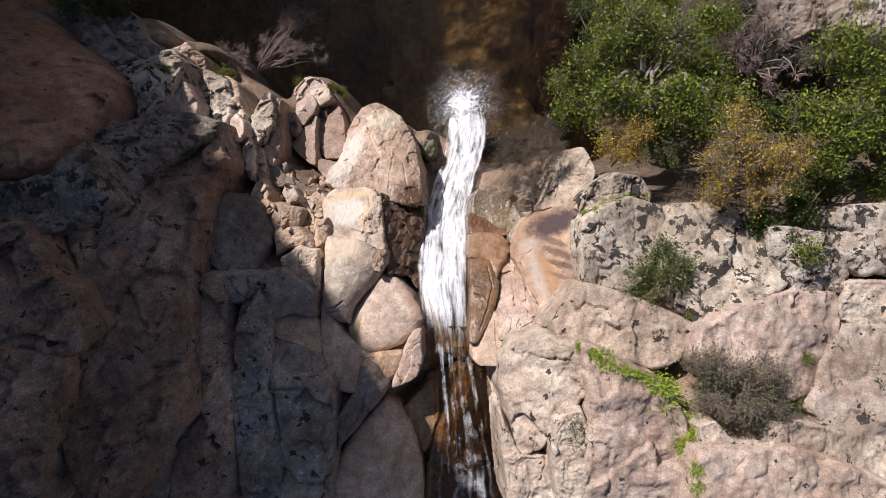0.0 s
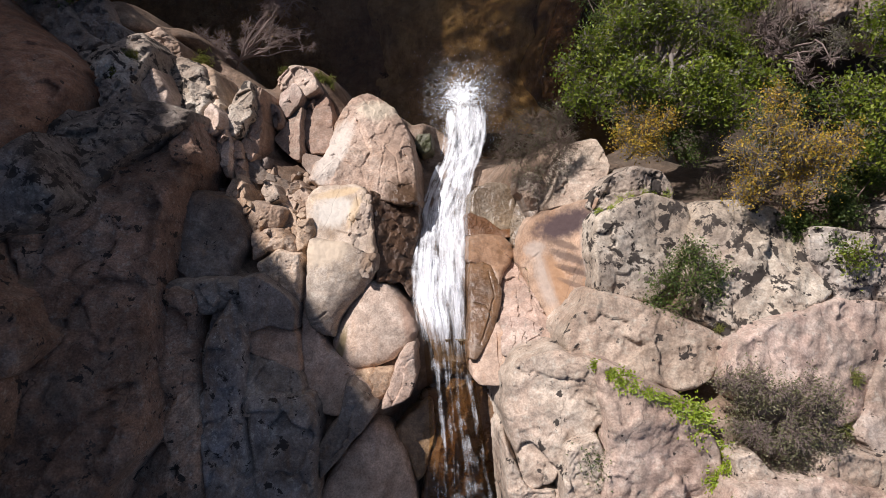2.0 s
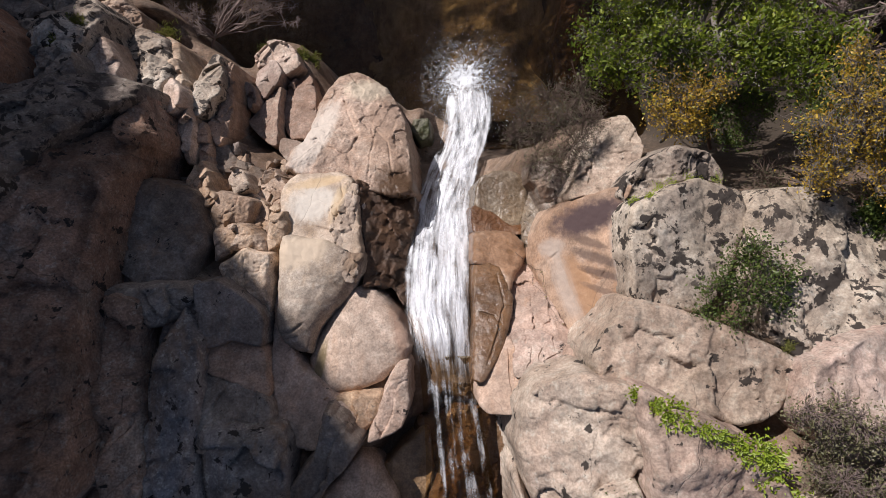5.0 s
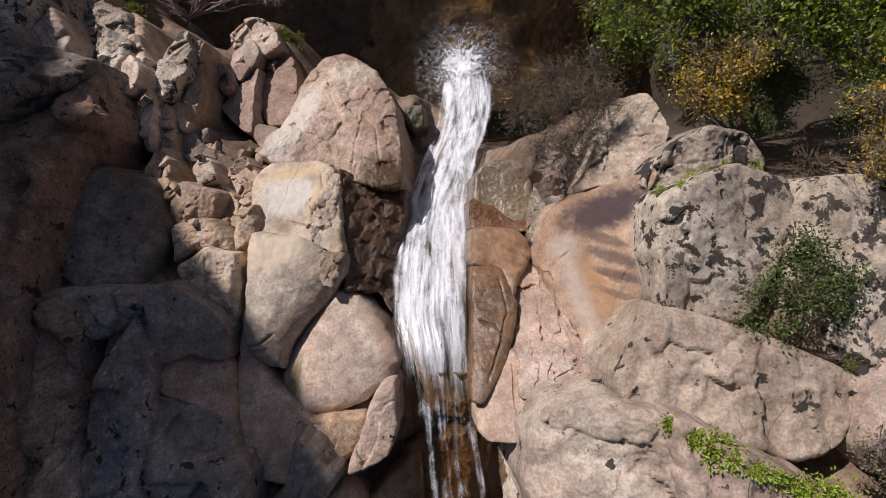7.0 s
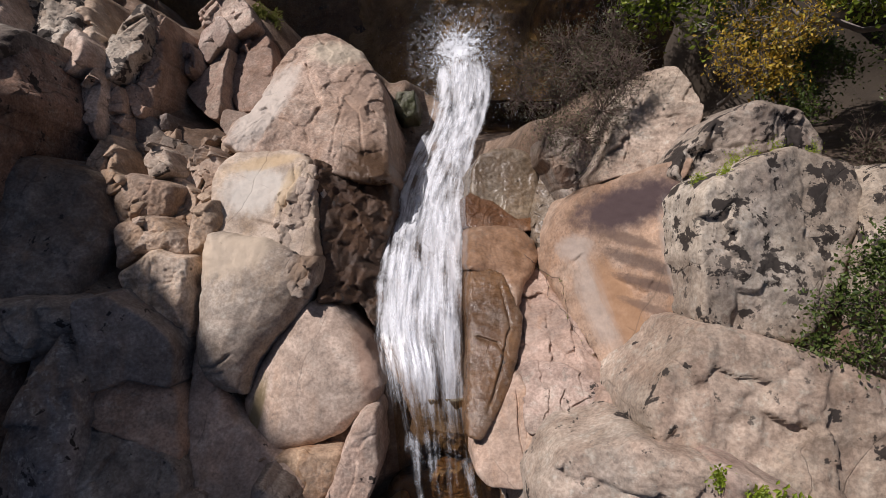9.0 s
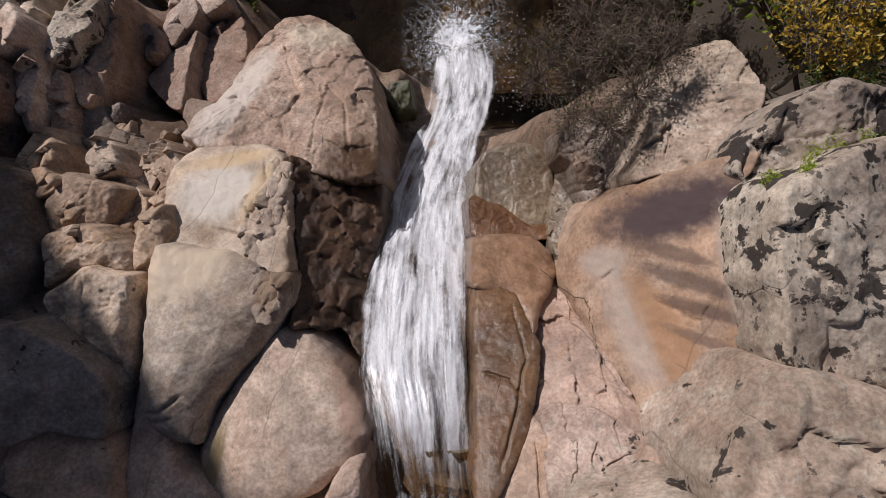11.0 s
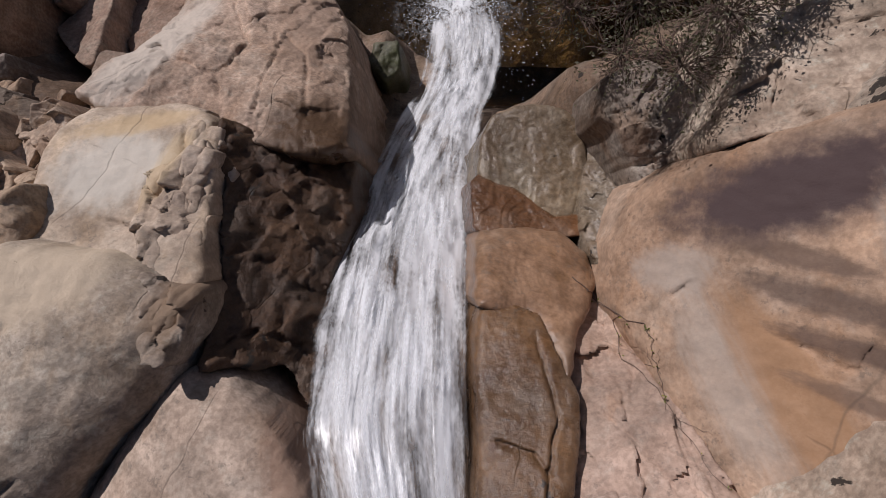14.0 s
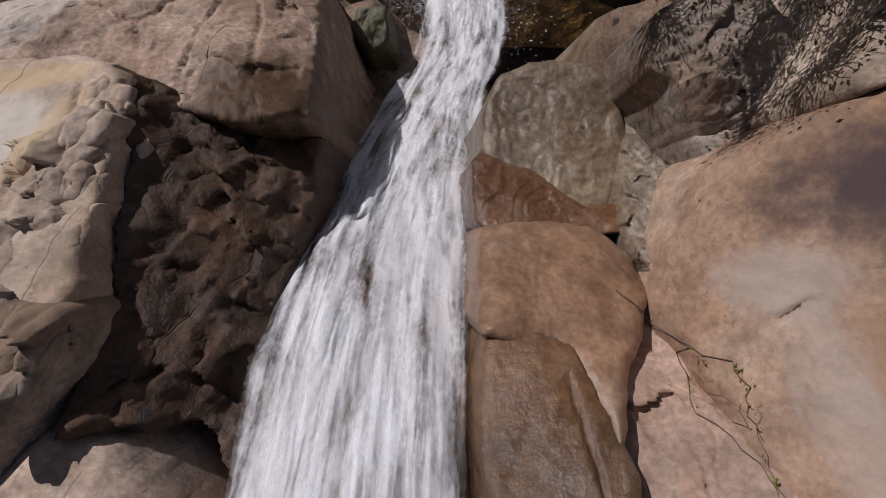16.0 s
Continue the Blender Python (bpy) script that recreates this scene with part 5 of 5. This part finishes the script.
def bend(a, b, rng, wob=0.12, steps=6):
    a, b = np.asarray(a, float), np.asarray(b, float)
    s = np.linspace(0, 1, steps)[:, None]
    ln = np.linalg.norm(b - a)
    off = np.cumsum(rng.normal(0, wob * ln / steps, (steps, 3)), 0) * np.sin(s * math.pi) ** 0.5
    return a + (b - a) * s + off + np.array([0, 0, 0.10 * ln]) * np.sin(s * math.pi)


def tubes(paths, first, last, sides=3):
    """Many alike tapered branches at once."""
    p = np.asarray(paths, float)
    t = np.gradient(p, axis=1)
    t /= np.linalg.norm(t, axis=2)[:, :, None] + 1e-9
    side = np.cross(t, np.array([0.31, 0.83, 0.46]))
    side /= np.linalg.norm(side, axis=2)[:, :, None] + 1e-9
    up = np.cross(t, side)
    a = np.linspace(0, 2 * math.pi, sides, endpoint=False)
    r = np.linspace(first, last, p.shape[1])[None, :, None, None]
    v = p[:, :, None] + r * (np.cos(a)[:, None] * side[:, :, None] + np.sin(a)[:, None] * up[:, :, None])
    one = grid_faces(p.shape[1], sides, True)
    return v.reshape(-1, 3), (one[None] + p.shape[1] * sides * np.arange(len(p))[:, None, None]).reshape(-1, 4)


def bends(a, b, rng, wob, steps):
    s = np.linspace(0, 1, steps)[None, :, None]
    ln = np.linalg.norm(b - a, axis=1)[:, None, None]
    off = np.cumsum(rng.normal(0, 1, (len(a), steps, 3)) * wob * ln / steps, 1) * np.sin(s * math.pi) ** 0.5
    return a[:, None] + (b - a)[:, None] * s + off + np.array([0, 0, 0.10]) * ln * np.sin(s * math.pi)


def join(pieces):
    v, f, k = [], [], 0
    for pv, pf in pieces:
        v.append(pv)
        f.append(pf + k)
        k += len(pv)
    return np.vstack(v), np.vstack(f)


def leaves(centres, rng, size, count, spread):
    """Small folded leaves in sprays round the twigs' ends."""
    c = np.repeat(np.asarray(centres), count, 0) + rng.normal(0, spread, (len(centres) * count, 3))
    k = len(c)
    way = rng.normal(0, 1, (k, 3)) + np.array([0, 0, 0.35])
    way /= np.linalg.norm(way, axis=1)[:, None]
    side = np.cross(way, rng.normal(0, 1, (k, 3)) * np.array([1, 1, 0.5]) + np.array([0, 0, 0.2]))
    side /= np.linalg.norm(side, axis=1)[:, None]
    up = np.cross(side, way)
    s = size * rng.uniform(0.6, 1.25, k)[:, None]
    v = np.stack([c, c + way * s * 0.5 + side * s * 0.27 + up * s * 0.08, c + way * s, c + way * s * 0.5 - side * s * 0.27 + up * s * 0.08], 1).reshape(-1, 3)
    n4 = 4 * np.arange(k)[:, None]
    return v, np.vstack([n4 + np.array([0, 1, 2]), n4 + np.array([0, 2, 3])])


def plant(name, label, category, base, clumps, leaf, bark, seed, size=0.05, twigs=60, per=10, spread=0.07, thick=0.06, bare=0.0, group=""):
    """A trunk, limbs to each clump of the crown, twigs in it and leaves on the twigs."""
    rng = np.random.default_rng(seed)
    base = np.asarray(base, float)
    root = new(name)
    root.location = base
    tagged(root, label, category, group)
    cl = np.array(clumps, float)
    cl[:, :3] -= base
    fork = cl[:, :3].mean(0) * 0.35
    trunk = [tube(bend((0, 0, -0.25), fork, rng, 0.1), (thick, thick * 0.7), 7)]
    limbs, ends = [], []
    tw = 1.6 if bare > 0.9 else 1.0
    if cl[:, 3].max() > 0.3:
        # each clump is itself a bunch of smaller ones
        small = []
        for x, y, z, r in cl:
            for _ in range(6):
                way = rng.normal(0, 1, 3)
                way[2] = abs(way[2])
                way /= np.linalg.norm(way)
                small.append((*(np.array([x, y, z]) + way * r * rng.uniform(0.45, 0.85)), r * rng.uniform(0.32, 0.55)))
        cl = np.array(small)
    for x, y, z, r in cl:
        mid = np.array([x, y, z])
        limbs.append(tube(bend(fork, mid, rng, 0.22, 8), (thick * 0.6, thick * 0.2)))
        count = int(2.2 * twigs * max(r, 0.15) ** 1.7 / 0.35)
        way = rng.normal(0, 1, (count, 3))
        way /= np.linalg.norm(way, axis=1)[:, None]
        way[:, 2] = np.where(way[:, 2] < -0.3, -way[:, 2], way[:, 2])
        tips = mid + way * r * (rng.uniform(0.15, 1.12, count) ** 0.6)[:, None] * np.array([1, 1, 0.8])
        tips = tips + 0.3 * r * np.stack([lattice(tips * 1.7 / r + 3.0 * k, seed + k) for k in range(3)], 1)
        start = mid + (tips - mid) * rng.uniform(0.0, 0.45, count)[:, None]
        limbs.append(tubes(bends(start, tips, rng, 0.25, 4), thick * 0.13 + 0.002 * tw, 0.0018 * tw))
        if bare:
            many = np.repeat(np.arange(count), 3)
            fork_ = start[many] + (tips - start)[many] * rng.uniform(0.3, 0.9, len(many))[:, None]
            limbs.append(tubes(bends(fork_, tips[many] + rng.normal(0, 0.22 * r, (len(many), 3)), rng, 0.2, 3), 0.0028 * tw, 0.0012 * tw))
        ends.extend(tips[rng.uniform(size=count) >= bare])
    part("trunk", *join(trunk), BARK[bark], root)
    v, f = join(limbs)
    tagged(part("twig_mass", v, f, BARK[bark], root), kind="stuff")
    if ends:
        v, f = leaves(ends, rng, size, per, spread)
        tagged(part("crown", v, f, LEAF[leaf], root, smooth=False), kind="stuff")
    return root


def vine(label, start, end, seed, thick=0.003):
    """A thin stem that creeps over the rock, with a few small leaves."""
    rng = np.random.default_rng(seed)
    steps = 26
    s = np.linspace(0, 1, steps)
    side = np.array([end[1] - start[1], start[0] - end[0]])
    off = np.cumsum(rng.normal(0, 0.014, steps)) * np.sin(s * math.pi) ** 0.5
    xy = np.array(start)[None] * (1 - s)[:, None] + np.array(end)[None] * s[:, None] + off[:, None] * side[None] / np.hypot(*side)
    p = np.c_[xy, np.array(surface(xy)) + 0.012]
    root = new("creeper")
    tagged(root, label, "creeper")
    part("stem", *tube(p, (thick, thick * 0.4), 5), BARK["brown"], root)
    for _ in range(3):
        k = rng.integers(4, steps - 4)
        tip = p[k, :2] + rng.normal(0, 0.10, 2)
        q = np.linspace(0, 1, 8)[:, None]
        b = p[k, :2] * (1 - q) + tip * q + rng.normal(0, 0.008, (8, 2))
        part("side_stem", *tube(np.c_[b, np.array(surface(b)) + 0.012], (thick * 0.5, thick * 0.2), 4), BARK["brown"], root)
    v, f = leaves(p[rng.integers(2, steps, 9)] + np.array([0, 0, 0.012]), rng, 0.016, 3, 0.012)
    tagged(part("foliage", v, f, LEAF["green"], root, smooth=False), kind="stuff")


def tuft(label, at, leaf, seed, radius=0.12, count=60, length=0.16, name="fern", category="fern"):
    """A low tuft of narrow fronds."""
    rng = np.random.default_rng(seed)
    root = new(name)
    root.location = (at[0], at[1], max(at[2] - 0.3, float(surface([at[:2]])[0])))
    tagged(root, label, category)
    blade = 0.55 if name == "grass_tuft" else 0.3
    a = rng.uniform(0, 2 * math.pi, count * 3)
    start = np.c_[rng.normal(0, radius * 0.6, (count * 3, 2)), rng.uniform(-0.03, 0.02, count * 3)]
    way = np.c_[np.cos(a), np.sin(a), rng.uniform(0.1, 1.3, count * 3)]
    ln = (length * blade * rng.uniform(0.5, 1.3, count * 3))[:, None]
    side = np.c_[-np.sin(a), np.cos(a), 0 * a] * ln * (0.1 if blade > 0.5 else 0.28)
    m1 = start + way * ln * 0.55
    tip = start + way * ln - np.array([0, 0, 0.3]) * ln
    v = np.stack([start, m1 + side, tip, m1 - side], 1).reshape(-1, 3)
    n4 = 4 * np.arange(count * 3)[:, None]
    f = np.vstack([n4 + np.array([0, 1, 2]), n4 + np.array([0, 2, 3])])
    tagged(part("fronds", v, f, LEAF[leaf], root, smooth=False), kind="stuff")
    return root


plant("tree", "green holm oak with a dense uneven crown beside the pool", "tree", (4.06, 3.15, 3.00), [(2.58, 2.34, 5.92, 0.70), (3.53, 3.42, 5.00, 0.85), (3.56, 2.19, 6.39, 0.50), (2.67, 3.30, 4.55, 0.60), (4.95, 3.75, 4.16, 0.80), (4.01, 2.18, 6.59, 0.55), (3.75, 4.67, 3.60, 0.80), (4.80, 4.86, 3.28, 0.70)], "green", "grey", 1, size=0.062, twigs=85, per=12, thick=0.09, spread=0.09, bare=0.12)
plant("tree", "olive green tree in sun on the slope", "tree", (8.45, 2.05, 3.80), [(5.83, 2.13, 6.79, 0.70), (6.55, 2.76, 6.68, 0.75), (6.66, 1.81, 6.71, 0.60), (5.56, 1.46, 7.02, 0.40), (6.78, 1.14, 6.54, 0.40), (7.36, 2.30, 6.47, 0.70)], "green", "grey", 2, size=0.062, twigs=85, per=12, thick=0.08, spread=0.09, bare=0.12)
plant("shrub", "yellow autumn shrub with thin bare twigs above the boulders", "shrub", (5.15, 1.05, 5.80), [(4.11, 1.23, 7.19, 0.50), (4.66, 1.14, 7.22, 0.45), (3.80, 0.96, 7.06, 0.35), (4.22, 1.75, 7.22, 0.35), (4.82, 1.40, 7.38, 0.35), (4.59, 0.79, 7.06, 0.35)], "yellow", "grey", 3, size=0.036, twigs=80, per=11, thick=0.03, bare=0.3, spread=0.06)
plant("shrub", "small yellow shrub growing from a crack behind the boulders", "shrub", (2.89, 1.43, 5.80), [(2.64, 1.75, 6.34, 0.35), (2.88, 1.49, 6.31, 0.28), (3.00, 1.81, 6.49, 0.25)], "yellow", "grey", 4, size=0.036, twigs=80, per=11, thick=0.025, bare=0.2, spread=0.06)
plant("shrub", "leafless grey shrub between the trees", "shrub", (6.48, 3.52, 3.00), [(5.59, 3.73, 4.54, 0.50), (6.10, 4.10, 4.39, 0.50), (5.94, 3.15, 5.06, 0.45)], "grey", "pale", 5, twigs=45, thick=0.04, bare=1.0)
plant("shrub", "dark green shrub in the hollow", "shrub", (5.67, 0.38, 6.04), [(5.20, 0.52, 6.78, 0.30), (5.07, 0.09, 6.94, 0.30), (4.70, 0.35, 6.85, 0.20), (5.77, 0.99, 6.34, 0.35)], "dark", "brown", 6, size=0.055, twigs=80, per=16, thick=0.03)
plant("shrub", "bright green leafy shrub at the foot of a slab", "shrub", (5.35, -0.24, 7.00), [(5.16, -0.07, 7.33, 0.20)], "green", "brown", 7, size=0.05, twigs=150, per=8, thick=0.02)
plant("shrub", "grey olive shrub hanging over the fall", "shrub", (1.85, 1.45, 5.60), [(1.20, 1.15, 5.75, 0.18), (1.45, 1.05, 5.90, 0.20), (1.62, 1.25, 6.05, 0.22), (1.30, 1.45, 5.75, 0.24), (1.02, 1.55, 5.40, 0.22), (1.50, 1.60, 5.90, 0.25), (1.15, 1.85, 5.30, 0.25), (1.75, 1.55, 6.10, 0.25), (1.45, 2.00, 5.50, 0.29), (1.80, 1.95, 5.80, 0.29)], "grey", "brown", 8, size=0.024, twigs=150, per=13, thick=0.011, bare=0.3)
plant("shrub", "dense green shrub rooted on the granite boulder", "shrub", (3.16, -0.44, 7.24), [(2.77, -0.35, 7.43, 0.17), (3.18, -0.03, 7.41, 0.20), (3.40, -0.23, 7.44, 0.16), (2.89, -0.66, 7.45, 0.15), (3.01, -0.30, 7.57, 0.20), (2.66, -0.59, 7.40, 0.11), (3.34, -0.51, 7.38, 0.13), (2.98, -0.07, 7.39, 0.12)], "dark", "brown", 9, size=0.038, twigs=150, per=11, thick=0.02, spread=0.05)
plant("shrub", "wide grey green shrub with dry twigs on the slabs", "shrub", (3.97, -2.03, 7.80), [(3.37, -1.51, 7.96, 0.32), (3.75, -1.41, 8.10, 0.35), (4.12, -1.59, 8.09, 0.36), (3.68, -1.81, 8.09, 0.36), (4.34, -1.99, 7.95, 0.34), (4.02, -2.17, 7.99, 0.28), (3.39, -1.85, 7.93, 0.25)], "olive", "pale", 10, size=0.032, twigs=130, per=11, thick=0.035, bare=0.5)
plant("shrub", "small green shrub under an overhanging stone", "shrub", (1.77, -2.52, 7.80), [(1.75, -2.34, 7.90, 0.14), (1.81, -2.58, 7.85, 0.10)], "dark", "brown", 11, size=0.03, twigs=180, per=8, thick=0.015)
plant("shrub", "leafless brown bush at the edge of the pool", "shrub", (-4.68, 3.96, 1.40), [(-3.53, 4.96, 1.63, 0.55), (-4.08, 4.71, 1.58, 0.40), (-4.75, 4.44, 1.58, 0.40), (-3.39, 5.48, 1.67, 0.50), (-3.00, 4.70, 1.62, 0.35), (-5.14, 4.56, 1.62, 0.35)], "yellow", "pale", 12, twigs=55, thick=0.03, bare=0.985, size=0.03)
plant("shrub", "dark leafy bush above the shaded rocks", "shrub", (-7.30, 4.97, 3.00), [(-7.17, 4.98, 3.83, 0.50), (-6.67, 4.92, 3.70, 0.45), (-6.87, 5.36, 3.75, 0.60)], "dark", "brown", 13, size=0.05, twigs=80, per=10, thick=0.04)
plant("shrub", "dark undergrowth in the shade below the trees", "shrub", (4.78, 1.82, 3.00), [(4.18, 1.83, 4.46, 0.40), (4.12, 2.55, 3.86, 0.45), (4.68, 2.18, 4.30, 0.40), (3.54, 4.88, 2.23, 0.50), (3.38, 5.55, 1.83, 0.50)], "dark", "brown", 14, size=0.05, twigs=60, per=13, thick=0.04)
plant("shrub", "dark undergrowth behind the granite boulders", "shrub", (7.44, 1.22, 3.00), [(6.22, 0.92, 5.10, 0.40), (7.26, 1.12, 5.06, 0.45), (6.60, 1.20, 5.30, 0.35), (5.32, 2.01, 4.66, 0.45), (7.84, 1.02, 5.10, 0.40), (6.05, 2.53, 4.66, 0.45)], "dark", "brown", 15, size=0.05, twigs=60, per=13, thick=0.04)
plant("shrub", "dull green bushes under the cliff", "shrub", (8.14, 4.51, 1.80), [(6.22, 4.96, 3.03, 0.50), (6.94, 3.84, 3.86, 0.45), (7.66, 4.45, 3.43, 0.50), (8.31, 4.66, 3.50, 0.40), (6.24, 3.72, 3.90, 0.40)], "grey", "grey", 16, size=0.045, twigs=60, per=12, thick=0.04, bare=0.4)
plant("shrub", "low dry brush on the bank behind the boulders", "shrub", (5.15, 0.58, 5.80), [(4.69, 0.98, 5.98, 0.30), (5.10, 0.68, 6.25, 0.25), (5.50, 0.46, 6.33, 0.25), (3.98, 0.93, 6.01, 0.25), (6.08, 0.83, 6.14, 0.30)], "grey", "brown", 17, size=0.035, twigs=90, per=12, thick=0.025, bare=0.35)
tuft("bright green fern tuft growing in a rock joint", (1.81, -1.29, 7.80), "fern", 20, radius=0.05, count=59, length=0.095)
tuft("bright green fern tuft growing in a rock joint", (1.97, -1.37, 7.82), "fern", 21, radius=0.06, count=61, length=0.101)
tuft("bright green fern tuft growing in a rock joint", (2.09, -1.43, 7.84), "fern", 22, radius=0.1, count=73, length=0.125)
tuft("bright green fern tuft growing in a rock joint", (2.21, -1.50, 7.88), "fern", 23, radius=0.06, count=61, length=0.101)
tuft("bright green fern tuft growing in a rock joint", (2.35, -1.57, 7.92), "fern", 24, radius=0.06, count=61, length=0.101)
tuft("bright green fern tuft growing in a rock joint", (2.49, -1.61, 7.96), "fern", 25, radius=0.06, count=61, length=0.101)
tuft("bright green fern tuft growing in a rock joint", (2.66, -1.70, 8.00), "fern", 26, radius=0.08, count=67, length=0.113)
tuft("bright green fern tuft growing in a rock joint", (2.79, -1.75, 8.04), "fern", 27, radius=0.12, count=78, length=0.137)
tuft("bright green fern tuft growing in a rock joint", (2.94, -1.81, 8.08), "fern", 28, radius=0.13, count=81, length=0.143)
tuft("bright green fern tuft growing in a rock joint", (2.97, -2.00, 8.08), "fern", 29, radius=0.13, count=81, length=0.143)
tuft("bright green fern tuft growing in a rock joint", (3.21, -2.29, 8.20), "fern", 30, radius=0.13, count=81, length=0.143)
tuft("bright green fern tuft growing in a rock joint", (3.27, -2.40, 8.20), "fern", 31, radius=0.1, count=73, length=0.125)
tuft("bright green fern tuft growing in a rock joint", (3.14, -2.58, 8.20), "fern", 32, radius=0.12, count=78, length=0.137)
tuft("bright green fern tuft growing in a rock joint", (3.18, -2.75, 8.20), "fern", 33, radius=0.08, count=67, length=0.113)
tuft("bright green fern tuft growing in a rock joint", (3.18, -2.97, 8.28), "fern", 34, radius=0.07, count=64, length=0.107)
tuft("strip of yellow green moss between two boulders", (2.11, 0.54, 6.72), "fern", 35, radius=0.05, count=90, length=0.05, name='moss', category='moss')
tuft("strip of yellow green moss between two boulders", (2.23, 0.57, 6.76), "fern", 36, radius=0.05, count=90, length=0.05, name='moss', category='moss')
tuft("strip of yellow green moss between two boulders", (2.42, 0.68, 6.84), "fern", 37, radius=0.06, count=90, length=0.05, name='moss', category='moss')
tuft("strip of yellow green moss between two boulders", (2.58, 0.75, 6.88), "fern", 38, radius=0.07, count=90, length=0.05, name='moss', category='moss')
tuft("strip of yellow green moss between two boulders", (2.73, 0.79, 6.92), "fern", 39, radius=0.06, count=90, length=0.05, name='moss', category='moss')
tuft("strip of yellow green moss between two boulders", (2.86, 0.80, 6.92), "fern", 40, radius=0.04, count=90, length=0.05, name='moss', category='moss')
tuft("strip of yellow green moss between two boulders", (3.07, 0.80, 6.92), "fern", 41, radius=0.06, count=90, length=0.05, name='moss', category='moss')
tuft("small tuft of green grass on the rocks", (-4.57, 3.65, 2.04), "grass", 42, radius=0.16, count=110, length=0.15, name='grass_tuft', category='grass')
tuft("small tuft of green grass on the rocks", (-5.11, 2.82, 5.16), "grass", 43, radius=0.096, count=110, length=0.1, name='grass_tuft', category='grass')
tuft("small tuft of green grass on the rocks", (-5.01, 3.18, 4.60), "grass", 44, radius=0.096, count=110, length=0.1, name='grass_tuft', category='grass')
tuft("small tuft of green grass on the rocks", (-3.36, 3.91, 2.04), "grass", 45, radius=0.096, count=110, length=0.1, name='grass_tuft', category='grass')
tuft("small tuft of green grass on the rocks", (-2.46, 3.54, 2.20), "grass", 46, radius=0.096, count=110, length=0.15, name='grass_tuft', category='grass')
tuft("small tuft of green grass on the rocks", (-2.30, 3.48, 2.20), "grass", 47, radius=0.096, count=110, length=0.15, name='grass_tuft', category='grass')
tuft("small tuft of green grass on the rocks", (4.95, -1.50, 7.80), "grass", 48, radius=0.08, count=110, length=0.075, name='grass_tuft', category='grass')
tuft("small tuft of green grass on the rocks", (4.77, -2.06, 7.96), "grass", 49, radius=0.16, count=110, length=0.1, name='grass_tuft', category='grass')
tuft("small tuft of green grass on the rocks", (4.63, -2.06, 7.96), "grass", 50, radius=0.096, count=110, length=0.1, name='grass_tuft', category='grass')
tuft("small tuft of green grass on the rocks", (3.40, -0.92, 7.64), "grass", 51, radius=0.048, count=110, length=0.05, name='grass_tuft', category='grass')
tuft("small tuft of green grass on the rocks", (7.47, 4.33, 5.40), "grass", 52, radius=0.16, count=110, length=0.1, name='grass_tuft', category='grass')

vine("thin brown creeper along a rock joint", (1.02, 0.00), (1.31, -0.60), 301)
vine("thin brown creeper along a rock joint", (1.14, -0.10), (1.46, -0.85), 302, 0.0025)
